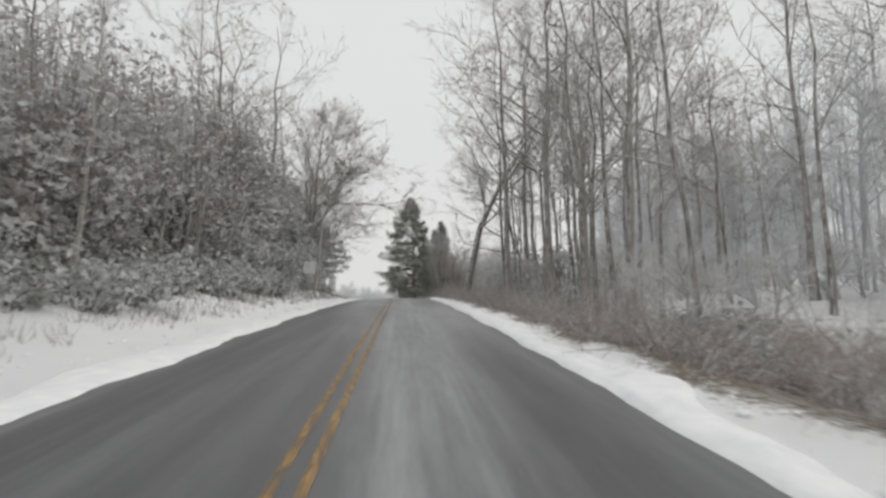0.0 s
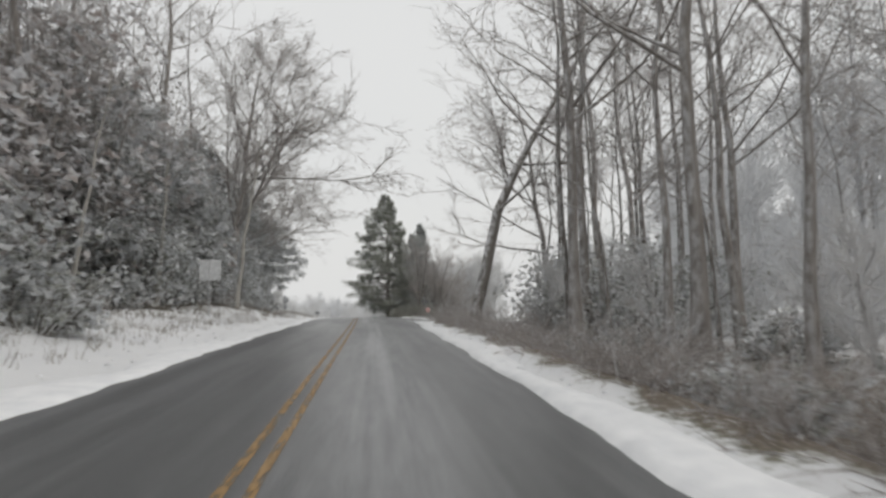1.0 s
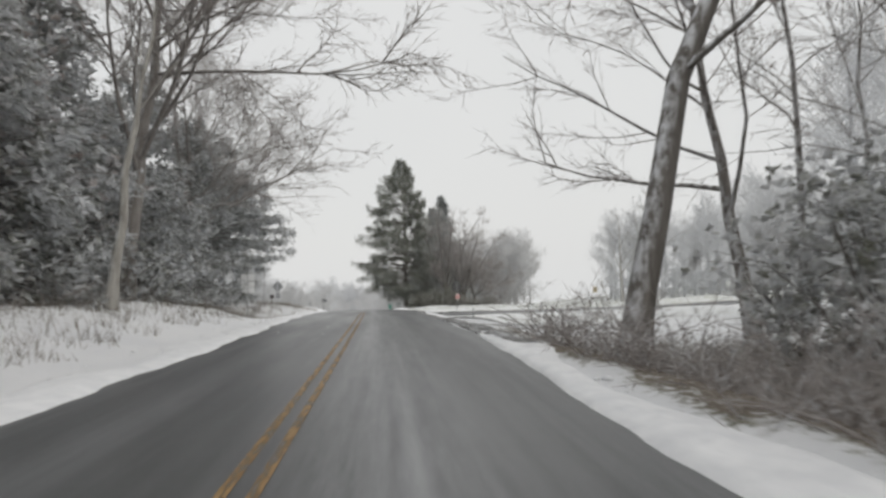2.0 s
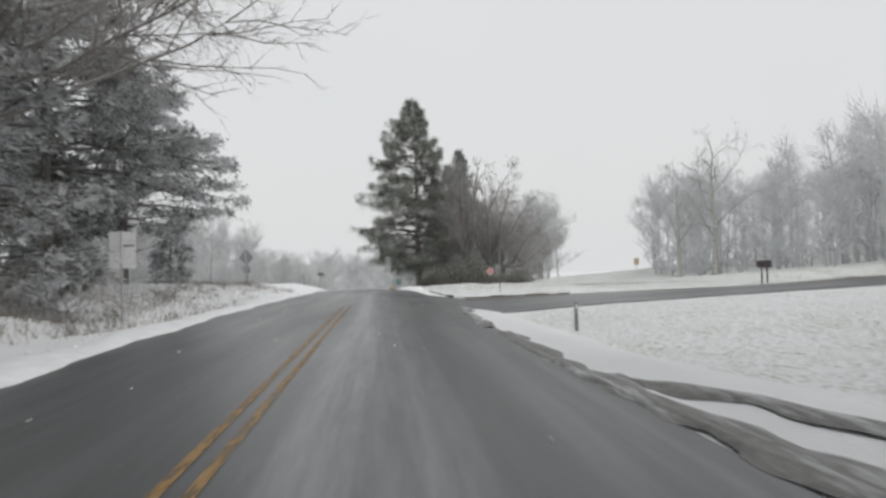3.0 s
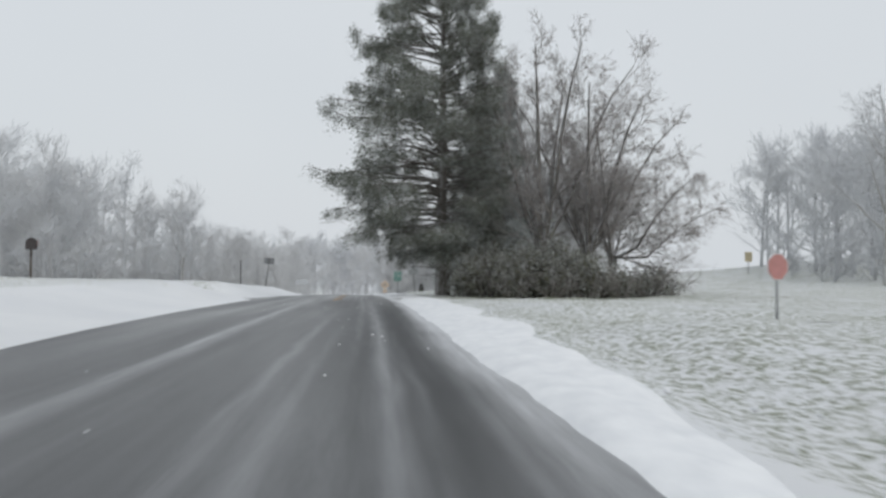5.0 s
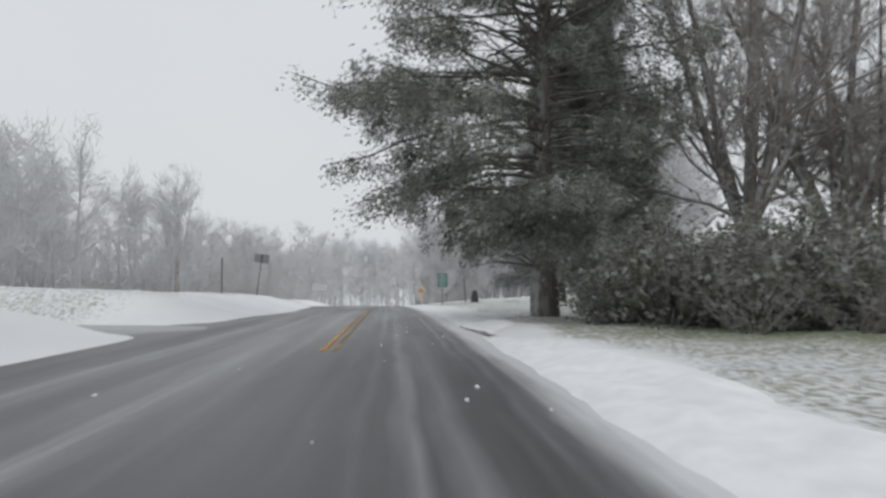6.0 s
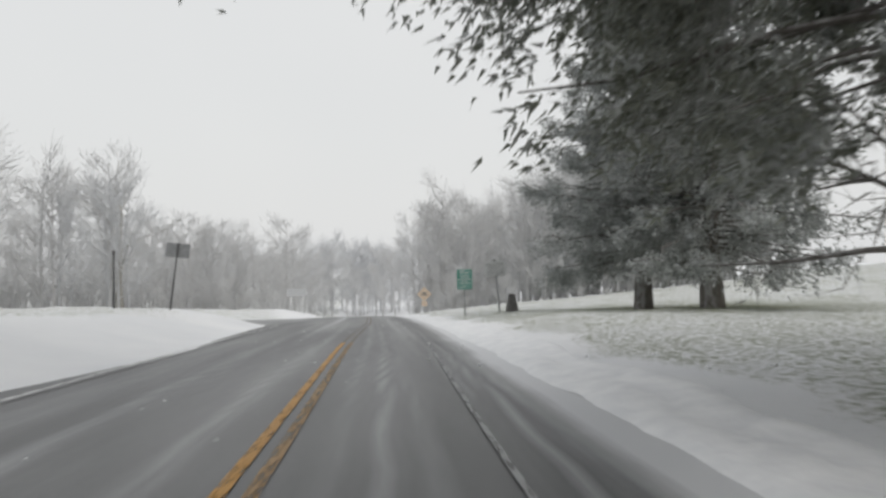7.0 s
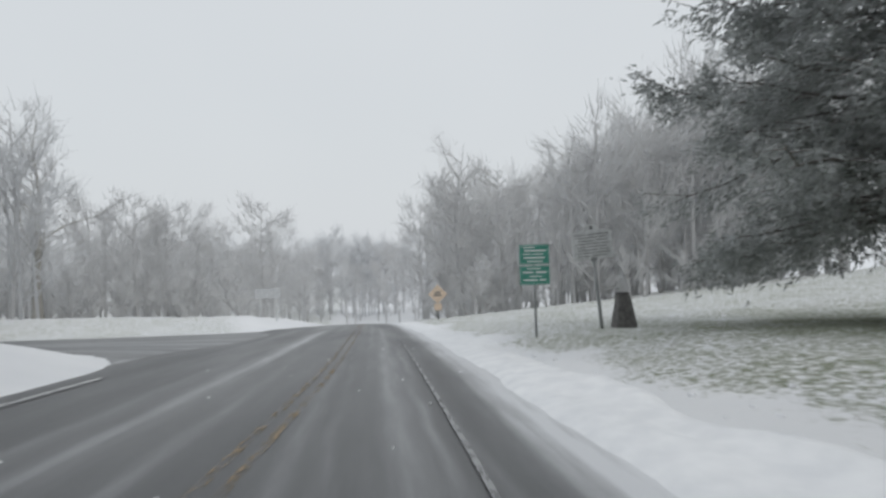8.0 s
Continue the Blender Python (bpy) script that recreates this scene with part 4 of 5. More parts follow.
child("trunk", w_.mesh("trunk", BARK_EVERGREEN), ob)
child("foliage", f_.mesh("foliage", BARK_EVERGREEN, False, NEEDLE, f_.split), ob)
put(ob, 3.5, 143.5)
w_, f_ = conifer(92, 8.5, 0.13, [(0.5, 2.0), (2.5, 2.2), (5.0, 1.5), (8.5, 0.15)], 90, 150, 0.25, None, 0.20, blade=0.13, hang=0.4)
meW, meF = w_.mesh("trunk", BARK_EVERGREEN), f_.mesh("foliage", BARK_EVERGREEN, False, NEEDLE, f_.split)
for x, y, rz, s_ in ((6.9, 143.0, 0, 0.66),):
    ob = tagged(new("young_hemlock"), "young dark hemlock crowded below the tall one", "tree", "young hemlocks of the clump")
    child("trunk", meW, ob)
    child("foliage", meF, ob)
    ob.matrix_basis = rest(x, y, rz, s_, 0.1)
for k, (x, y, h) in enumerate(((9.4, 141.0, 14.5), (12.3, 141.0, 12.5), (14.1, 141.6, 10.5))):
    b_w, b_f = Build(), Build()
    rg = np.random.default_rng(95 + k)
    fork = 3.2 - 0.4 * k
    for j in range(6):
        a = j / 6 * 2 * math.pi + rg.uniform(-0.3, 0.3)
        right = max(0.0, math.cos(a))
        o = rg.uniform(1.6, 3.4) * (1.0 + (0.3, 0.55, 1.3)[k] * right)
        top = h * (1.0 - (0.0, 0.1, 0.45)[k] * right)
        c_, s_ = math.cos(a), math.sin(a)
        tp = [(0, 0, -0.3), (0.10 * c_, 0.10 * s_, fork * 0.6), (0.22 * c_, 0.22 * s_, fork), (0.42 * o * c_, 0.42 * o * s_, 0.42 * top), (0.72 * o * c_, 0.72 * o * s_, 0.66 * top), (1.05 * o * c_, 1.05 * o * s_, 0.86 * top), (1.4 * o * c_, 1.4 * o * s_, top)]
        w2, f2 = bare_tree(100 + 10 * k + j, h, (0.27, 0.24, 0.15)[k], 0.32, (12, 12, 16)[k], 0.34, 8, 8, trunk_pts=tp, droop=0.03 * k * right, bias=(0.25 * k, 0, 0.1), thick=0.0085, fan=3)
        b_w.add(w2)
        b_f.add(f2)
    b_f.split = 0
    put(make_tree("maple_tree", "bare multi-stemmed maple behind the evergreen bushes", "tree", b_w, b_f, BARK_DARK, TWIG, "maples of the clump"), x, y)
for x, y, k, s in ((5.9, 138.6, 0, 0.95), (7.7, 136.8, 0, 0.9), (9.6, 135.8, 2, 1.1), (11.8, 136.8, 2, 0.95), (7.4, 139.8, 1, 0.74), (10.6, 138.4, 0, 1.0), (8.7, 138.2, 0, 1.1), (6.6, 141.4, 1, 0.7), (5.2, 141.6, 0, 0.75), (4.7, 139.2, 2, 0.7), (14.4, 138.8, 2, 0.75), (15.8, 139.6, 2, 0.9), (13.0, 137.6, 2, 0.7)):
    shrub(k, x, y, s, "green-brown evergreen bush below the hemlock", "bushes of the clump", "evergreen_bush")

def bare_shrub(ob, seed, h, wide):
    """Thin arching stems from one foot, each with its side twigs."""
    rng = np.random.default_rng(seed)
    for _ in range(20):
        w = rng.uniform(0, 2 * math.pi)
        wood = Build()
        pts = grow_path(rng, (0.2 * math.cos(w), 0.2 * math.sin(w), -0.15), (math.cos(w) * wide, math.sin(w) * wide, 1.6), h * rng.uniform(0.6, 1.1), 6, 0.10, -0.05)
        wood.tube(pts, [0.022 * (1 - 0.85 * k / 6) for k in range(7)], 3)
        for _ in range(16):
            k = int(rng.integers(2, 6))
            d = side_of(rng, pts[k + 1] - pts[k], rng.uniform(0.4, 0.9))
            wood.spike(pts[k], pts[k] + d * rng.uniform(0.25, 0.7), 0.006)
        child("stem", wood.mesh("stem", TWIG), ob)


for k, (x, y, h, wide) in enumerate(((6.6, 135.6, 2.6, 0.9), (10.4, 134.9, 2.3, 1.0), (12.4, 135.8, 2.8, 0.8), (14.6, 137.2, 3.0, 1.0), (16.6, 138.8, 2.6, 1.1), (8.6, 135.0, 2.0, 1.1))):
    ob = tagged(new("bare_shrub"), "bare twiggy shrub in front of the evergreen bushes", "shrub", "bare shrubs of the clump")
    bare_shrub(ob, 130 + k, h, wide)
    put(ob, x, y, 40.0 * k)

# two spruces on the lawn
w_, f_ = conifer(110, 21.0, 0.40, [(2.5, 4.4), (3.4, 5.8), (6.2, 5.2), (9.0, 4.3), (12.5, 3.0), (17, 1.5), (21, 0.2)], 230, 380, 0.34, None, 0.26, blade=0.12, hang=0.6, tip=0.22)
meW, meF = w_.mesh("trunk", BARK_EVERGREEN), f_.mesh("foliage", BARK_EVERGREEN, False, NEEDLE_BLUE, f_.split)
for x, y, rz, s in ((9.7, 168.8, 20, 1.0), (11.2, 164.6, 140, 1.06)):
    ob = tagged(new("spruce_tree"), "large dark spruce with bare lower trunk on the lawn", "tree", "spruces on the lawn")
    child("trunk", meW, ob)
    child("foliage", meF, ob)
    ob.matrix_basis = rest(x, y, rz, s, 0.1)

# lone oaks in the fields, bark and twigs coloured pale in place of haze
for k, (x, y, h, r) in enumerate(((47.0, 152.0, 20.0, 0.5), (-33.0, 207.0, 16.0, 0.4), (42.0, 153.0, 16.0, 0.3))):
    w_, f_ = bare_tree(120 + k, h, r, 0.25, 15, 0.42, 7, 8)
    put(make_tree("field_oak", "broad oak, coloured haze-pale, standing in the snowy field", "tree", w_, f_, BARK_PALE, TWIG_HAZE, "field oaks"), x, y)


# far woods, one mass each, with haze put into their pale colour
def far_woods(name, places, label, material, kinds):
    rg = np.random.default_rng(len(places))
    vs, fs, q = [], [], 0
    for x, y, s in places:
        vv, ff = kinds[int(rg.integers(len(kinds)))]
        a = rg.uniform(0, 6.28)
        c, sn_ = math.cos(a) * s, math.sin(a) * s
        P = np.stack([vv[:, 0] * c - vv[:, 1] * sn_ + x, vv[:, 0] * sn_ + vv[:, 1] * c + y, vv[:, 2] * s + float(ground_z(x, y)) - 0.1], -1)
        vs.append(P)
        fs += [tuple(i + q for i in f) for f in ff]
        q += len(P)
    me = bpy.data.meshes.new(name)
    me.from_pydata(np.concatenate(vs).tolist(), [], fs)
    me.materials.append(material)
    return tagged(new(name, me), label, "woods", kind="stuff")


def raw(w2, f2):
    nw = len(w2.v)
    return np.array([tuple(v) for v in w2.v + f2.v]), w2.f + [tuple(i + nw for i in f) for f in f2.f]


def far_tree(seed, h=13.0, low=0.12, twigs=470, wide=0.30):
    """A leaner build of a bare tree: trunk, limbs, and twigs all through its crown."""
    rng = np.random.default_rng(seed)
    wood, fine = Build(), Build()
    tp = [Vector((0, 0, -0.3)), Vector((rng.normal(0, 0.2), rng.normal(0, 0.2), 0.5 * h)), Vector((rng.normal(0, 0.4), rng.normal(0, 0.4), 0.88 * h))]
    wood.tube(tp, [0.13, 0.08, 0.012], 4)
    limbs = []
    for k in range(11):
        t = low + (0.9 - low) * (k + rng.uniform(0, 1)) / 11
        p = tp[0].lerp(tp[1], t * 2) if t < 0.5 else tp[1].lerp(tp[2], t * 2 - 1)
        w = rng.uniform(0, 6.283)
        d = Vector((math.cos(w), math.sin(w), rng.uniform(0.5, 1.3))).normalized()
        ln = h * wide * rng.uniform(0.7, 1.15) * (1.2 - 0.7 * t)
        pts = grow_path(rng, p, d, ln, 3, 0.15, 0.03)
        wood.tube(pts, [0.055, 0.045, 0.03, 0.015], 3)
        limbs.append(pts)
    for _ in range(twigs):
        pts = limbs[int(rng.integers(len(limbs)))]
        q = rng.uniform(0.15, 1.0) ** 0.8 * 3
        k = min(int(q), 2)
        d0 = (pts[k + 1] - pts[k]).normalized()
        p = pts[k].lerp(pts[k + 1], q - k) + Vector(rng.normal(0, 0.05, 3)) * h * 0.55
        d = (d0 * 0.8 + Vector(rng.normal(0, 0.5, 3)) + Vector((0, 0, 0.35))).normalized()
        fine.sprig(p, p + d * rng.uniform(0.6, 1.5), 0.030)
    return wood, fine


BUSHY = [raw(*far_tree(140 + k, 13.0, 0.08, 640, 0.36)) for k in range(5)]
THICKET = [raw(*far_tree(160 + k, 4.0, 0.05, 170, 0.5)) for k in range(3)]
POLES = [raw(*far_tree(150 + k, 17, 0.3, 420, 0.2)) for k in range(4)]
rg = np.random.default_rng(77)
far_woods("far_woods", [(float(cx(y)) + 7.5 + 38 * k, y, rg.uniform(0.95, 1.3) + 0.5 * k) for y, k in zip(rg.uniform(202, 244, 125), rg.uniform(0, 1, 125))], "bare woods, coloured haze-pale, along the road on rising ground", TWIG_HAZE, BUSHY)
far_woods("far_woods", [(float(cx(y)) - 8 - 60 * rg.uniform(0, 1) ** 1.1, y, rg.uniform(0.7, 1.05)) for y in rg.uniform(208, 256, 125)], "bare woods, coloured haze-pale, beyond the side street", TWIG_HAZE, BUSHY)
far_woods("far_woods", [(50 + 45 * rg.uniform(0, 1), y, rg.uniform(1.2, 1.6)) for y in rg.uniform(118, 200, 115)], "wooded ridge, coloured haze-pale, beyond the field", TWIG_HAZE_PALER, BUSHY)
far_woods("far_woods", [(-28 - 40 * rg.uniform(0, 1), y, rg.uniform(0.9, 1.2)) for y in rg.uniform(160, 215, 60)], "woods, coloured haze-pale, beyond the snowy bank", TWIG_HAZE_PALER, BUSHY)
# Woods behind the front trunks: pale colour replaces the haze between them.
far_woods("deep_woods", [(24 + 40 * rg.uniform(0, 1), y, rg.uniform(0.9, 1.25)) for y in rg.uniform(10, 84, 90)], "depths of the woods beside the road, coloured haze-pale", TWIG_HAZE_PALER, POLES)
far_woods("deep_woods", [(-20 - 30 * rg.uniform(0, 1), y, rg.uniform(0.9, 1.2)) for y in rg.uniform(10, 100, 80)], "depths of the woods above the bank, coloured haze-pale", TWIG_HAZE_PALER, POLES)
far_woods("far_woods", [(-75 + 110 * rg.uniform(0, 1), y, rg.uniform(1.2, 1.7)) for y in rg.uniform(304, 330, 75)], "woods, coloured haze-pale, closing the valley", TWIG_HAZE, BUSHY)
far_woods("far_thicket", [(float(cx(y)) + 7.0 + 34 * rg.uniform(0, 1), y, rg.uniform(0.7, 1.2)) for y in rg.uniform(200, 232, 95)], "thicket, coloured haze-pale, at the foot of the woods", TWIG_HAZE, THICKET)
far_woods("far_thicket", [(float(cx(y)) - 8 - 55 * rg.uniform(0, 1), y, rg.uniform(0.7, 1.2)) for y in rg.uniform(205, 235, 110)], "thicket, coloured haze-pale, beyond the side street", TWIG_HAZE, THICKET)
far_woods("far_thicket", [(48 + 26 * rg.uniform(0, 1), y, rg.uniform(0.8, 1.4)) for y in rg.uniform(118, 185, 60)], "thicket, coloured haze-pale, at the foot of the ridge", TWIG_HAZE_PALER, THICKET)

# Brush and saplings also carry the haze in their colour.
far_woods("undergrowth", [(float(cx(y)) + 8.6 + 20 * rg.uniform(0, 1), y, rg.uniform(0.6, 1.0)) for y in rg.uniform(22, 62, 60)], "saplings and brush among the trunks, coloured haze-pale", TWIG_HAZE, THICKET)
far_woods("deep_woods", [(20 + 18 * rg.uniform(0, 1), y, rg.uniform(0.8, 1.1)) for y in rg.uniform(12, 72, 55)], "saplings filling the woods, coloured haze-pale", TWIG_HAZE_PALER, BUSHY)
far_woods("deep_woods", [(-16 - 12 * rg.uniform(0, 1), y, rg.uniform(0.9, 1.3)) for y in rg.uniform(18, 84, 45)], "trees rising behind the bank, coloured haze-pale", TWIG_HAZE, BUSHY)
far_woods("far_woods", [(-60 + 80 * rg.uniform(0, 1), y, rg.uniform(1.5, 2.0)) for y in rg.uniform(335, 350, 50)], "woods, coloured haze-pale, at the end of the valley", TWIG_HAZE_PALER, BUSHY)

far_woods("far_woods", [(-30 - 26 * rg.uniform(0, 1), y, rg.uniform(1.15, 1.5)) for y in rg.uniform(168, 205, 34)], "trees, coloured haze-pale, crowding the rise beyond the snowy bank", TWIG_HAZE, BUSHY)

# ---------- signs and small things ----------
def sign_post(ob, h, r=0.03, material=STEEL, label="galvanised steel post"):
    return part("post", rod(r, h + 0.4, (0, 0, -0.4), 8), material, ob, label, smooth=True)


def octagon(w):
    return [(w / 2 / math.cos(math.pi / 8) * math.cos(math.pi / 8 + k * math.pi / 4), w / 2 / math.cos(math.pi / 8) * math.sin(math.pi / 8 + k * math.pi / 4)) for k in range(8)]


def up(z, y=0.0, x=0.0):
    return pose(x, y, z)


def gz(x, y):
    return float(ground_z(x, y))


def bolts(ob, zs, y):
    for z in zs:
        b = rod(0.012, 0.02, (0, 0, 0), 6)
        part("bolt", b, STEEL, ob, "", pose(0, y, z, 90, 0, 0))


# sign on the bank, seen from behind
s1 = thing("road_sign", -6.2, 53.3, gz(-6.2, 53.3), "grey metal back of a square road sign on a pale post", "road sign", "", 8)
sign_post(s1, 2.5, 0.028, ALU, "pale metal post")
part("panel", plate(round_rect(0.92, 0.92, 0.05), 0.012), ALU, s1, "dull grey aluminium back", up(2.05, 0.035))
bolts(s1, (1.8, 2.3), 0.02)

# second sign further on the bank
s2 = thing("road_sign", -7.75, 83.8, gz(-7.75, 83.8), "grey metal back of an upright road sign on the bank", "road sign", "", 5)
sign_post(s2, 2.85, 0.03, ALU, "pale metal post")
part("panel", plate(round_rect(0.82, 1.18, 0.05), 0.012), PALE_SIGN, s2, "dull grey aluminium back", up(2.28, 0.035))
part("bracket", box(0.34, 0.02, 0.05, (0.2, 0.02, 2.42), 0.004), STEEL, s2, "dark steel bracket across the back")
bolts(s2, (1.95, 2.65), 0.02)

# stop sign on the island, seen from behind
st = thing("stop_sign", 7.05, 100.7, gz(7.05, 100.7), "dark grey back of an octagonal stop sign on the island", "road sign", "", 205)
sign_post(st, 2.52, 0.03, STEEL, "dark green steel post")
part("panel", plate(octagon(0.90), 0.01), plain_mat("dark_sign_back", (0.10, 0.10, 0.10), 0.6, 0.2), st, "dark octagonal panel", up(2.10, -0.045))
bolts(st, (1.85, 2.27), 0.03)

# small red sign by the clump
rs = thing("stop_sign", 8.74, 116.3, gz(8.74, 116.3), "small faded red octagonal sign on the snowy grass", "road sign", "", 15)
sign_post(rs, 1.55, 0.025)
part("panel", plate(octagon(0.55), 0.01), RED, rs, "red octagonal face", up(1.38, -0.04))
part("border", plate(octagon(0.60), 0.006), WHITE, rs, "white rim", up(1.38, -0.032))

# warning sign with a plate below, seen from behind
wg = thing("warning_sign", -11.7, 116.9, gz(-11.7, 116.9), "grey back of a diamond warning sign with a small plate", "road sign", "", -18)
sign_post(wg, 2.95, 0.032, ALU, "pale metal post")
part("panel", plate([(0, 0.70), (-0.70, 0), (0, -0.70), (0.70, 0)], 0.012), DARKSIGN, wg, "dull diamond-shaped panel", up(2.35, 0.04))
part("lower_plate", plate(round_rect(0.52, 0.66, 0.04), 0.012), DARKSIGN, wg, "dull grey lower plate", up(1.36, 0.055))
bolts(wg, (1.4, 2.2, 2.6), 0.02)

# roadside mailbox behind it
mb = thing("mailbox", -14.9, 131.0, gz(-14.9, 131.0), "dark roadside mailbox on a thin post", "mailbox", "", 30)
part("post", box(0.09, 0.09, 1.4, (0, 0, 0.55), 0.01), WOOD, mb)


def mailbox_body(w, d, h):
    b = Build()
    n_ = 8
    ring = [(-w / 2, 0)] + [(w / 2 * -math.cos(math.pi * k / n_), h * 0.55 + h * 0.45 * math.sin(math.pi * k / n_)) for k in range(n_ + 1)] + [(w / 2, 0)]
    for y in (-d / 2, d / 2):
        b.v += [Vector((x, y, z)) for x, z in ring]
    m_ = len(ring)
    b.f += [(k, (k + 1) % m_, m_ + (k + 1) % m_, m_ + k) for k in range(m_)]
    b.f += [tuple(reversed(range(m_))), tuple(range(m_, 2 * m_))]
    return b


child("body", mailbox_body(0.42, 0.6, 0.5).mesh("body", BROWN, False), mb, "", up(1.2))
part("flag", box(0.02, 0.05, 0.24, (0.23, 0.1, 1.5), 0.004), RED, mb, "red flag")
# cluster of mailboxes by the side road
mc = thing("mailbox_stand", 28.9, 109.6, gz(28.9, 109.6), "row of dark mailboxes on two posts beside the side road", "mailbox", "", 35)
for x in (-0.45, 0.45):
    part("post", box(0.10, 0.10, 1.5, (x, 0, 0.6), 0.01), WOOD, mc)
part("shelf", box(1.5, 0.4, 0.05, (0, 0, 1.22), 0.008), WOOD, mc)
for k in range(3):
    child("box", mailbox_body(0.40, 0.55, 0.5).mesh("box", BROWN, False), mc, "", up(1.25, 0, -0.48 + 0.48 * k))

# delineator post in the verge by the side road
dp = thing("marker_post", 5.78, 79.9, gz(5.78, 79.9), "thin grey marker post in the snowy verge", "post", "", 0)
part("post", box(0.10, 0.05, 1.1, (0, 0, 0.25), 0.01), STEEL, dp)
part("reflector", box(0.06, 0.01, 0.12, (0, -0.031, 0.68), 0.002), WHITE, dp)

# red reflector post at the edge of the woods
rp = thing("marker_post", 7.4, 20.6, gz(7.4, 20.6), "short red marker post with a white cap", "post", "", 0)
part("post", rod(0.11, 0.7, (0, 0, -0.1), 12), RED, rp, "faded red sleeve", smooth=True)
part("cap", rod(0.115, 0.10, (0, 0, 0.602), 12, 0.09), WHITE, rp, "white cap", smooth=True)

# tall thin post and sign on the left field
lp = thing("tall_post", -14.0, 164.7, gz(-14.0, 164.7), "thin dark post standing in the snowy field", "post", "", 0)
part("post", rod(0.045, 2.6, (0, 0, -0.3), 8), DARKPOST, lp, smooth=True)
part("cap", box(0.09, 0.09, 0.12, (0, 0, 2.32), 0.01), BROWN, lp)
ls = thing("road_sign", -11.6, 164.4, gz(-11.6, 164.4), "grey back of a wide road sign on a leaning post", "road sign", "", 4)
ls.matrix_basis = ls.matrix_basis @ pose(0, 0, 0, 0, 7, 0)
sign_post(ls, 2.75, 0.035, DARKPOST, 'dark steel post')
part("panel", plate(round_rect(0.95, 0.58, 0.04), 0.012), DARKSIGN, ls, "dull grey back panel", up(2.45, 0.04))
bolts(ls, (2.3, 2.6), 0.02)

# green sign with two panels of white lettering
gs = thing("street_sign", 1.0, 170.6, gz(1.0, 170.6) + 0.05, "green two-panel sign with white lettering on the lawn", "road sign", "", 0)
sign_post(gs, 2.3, 0.032)


def bars(ob, rows, material, y, depth=0.004):
    for x0, x1, z, h in rows:
        part("lettering", box(x1 - x0, depth, h, ((x0 + x1) / 2, y, z), 0.0), material, ob)


for z, h, rows in ((2.09, 0.52, ((-0.30, 0.02, 0.185, 0.028), (-0.26, 0.30, 0.10, 0.040), (-0.30, -0.10, 0.01, 0.026), (-0.06, 0.24, 0.01, 0.026), (-0.28, 0.28, -0.085, 0.040), (-0.20, 0.22, -0.18, 0.030))),
                   (1.55, 0.50, ((-0.20, 0.16, 0.17, 0.026), (-0.31, -0.03, 0.075, 0.042), (0.03, 0.31, 0.075, 0.042), (-0.14, 0.18, -0.03, 0.026), (-0.30, 0.08, -0.125, 0.038), (0.13, 0.30, -0.125, 0.038)))):
    pn = part("panel", plate(round_rect(0.80, h, 0.03), 0.01), GREEN, gs, "green reflective panel", up(z, -0.05))
    rim = round_rect(0.77, h - 0.03, 0.025)
    bmr = bmesh.new()
    ins = round_rect(0.755, h - 0.045, 0.02)
    a_ = [bmr.verts.new((x, -0.003, q)) for x, q in rim]
    b_ = [bmr.verts.new((x, -0.003, q)) for x, q in ins]
    for k in range(len(a_)):
        bmr.faces.new((a_[k], a_[(k + 1) % len(a_)], b_[(k + 1) % len(a_)], b_[k]))
    part("border", bmr, WHITE, pn, "white border line")
    bars(pn, rows, WHITE, -0.003)

# historical marker on a leaning post
hm = thing("historical_marker", 2.85, 171.0, gz(2.85, 171.0), "pale cast-metal historical marker with dark lettering, leaning", "sign", "", 10)
hm.matrix_basis = hm.matrix_basis @ pose(0, 0, 0, 0, -5, 0)
part("post", rod(0.045, 2.15, (0, 0, -0.3), 10), STEEL, hm, "dark metal post", smooth=True)
crest = [(1.28 * x, 1.12 * z) for x, z in ((-0.45, -0.36), (0.45, -0.36), (0.45, 0.30), (0.30, 0.34), (0.17, 0.36), (0.15, 0.43), (0.05, 0.47), (-0.05, 0.47), (-0.15, 0.43), (-0.17, 0.36), (-0.30, 0.34), (-0.45, 0.30))]
pn = part("panel", plate(crest, 0.04, 0.006), GREYSIGN, hm, "pale grey cast panel with a crest", up(2.26, -0.02))
for k in range(8):
    cut = 0.10 + 0.12 * ((k * 3) % 4)
    bars(pn, [(-0.50 + 0.03 * (k % 3), -0.50 + cut + 0.2, 0.27 - 0.082 * k, 0.020), (-0.50 + cut + 0.24, 0.50 - 0.05 * ((k * 2) % 3), 0.27 - 0.082 * k, 0.020)], DARKTXT, -0.004)
part("crest", rod(0.05, 0.012, (0, 0, 0), 12), DARKTXT, pn, "dark round emblem", pose(0, 0.002, 0.45, 90, 0, 0))
part("bracket", box(0.16, 0.07, 0.10, (0, 0, 1.86), 0.01), STEEL, hm)

# stone marker
sm_ = thing("stone_marker", 3.55, 171.3, gz(3.55, 171.3), "dark tapered granite marker stone on the lawn", "monument", "", 12)
bm = box(0.62, 0.5, 1.0, (0, 0, 0.42), 0.03, 0.52)
for v in bm.verts:
    v.co += Vector(noise.noise_vector(v.co * 5)) * 0.02
part("stone", bm, STONE, sm_)
part("cap", box(0.31, 0.25, 0.05, (0, 0, 0.94), 0.015), STONE, sm_)

# orange work sign ahead
og = thing("work_sign", -0.6, 201.4, gz(-0.6, 201.4), "orange diamond road-work sign ahead by the road", "road sign", "", 0)
sign_post(og, 2.4, 0.035)
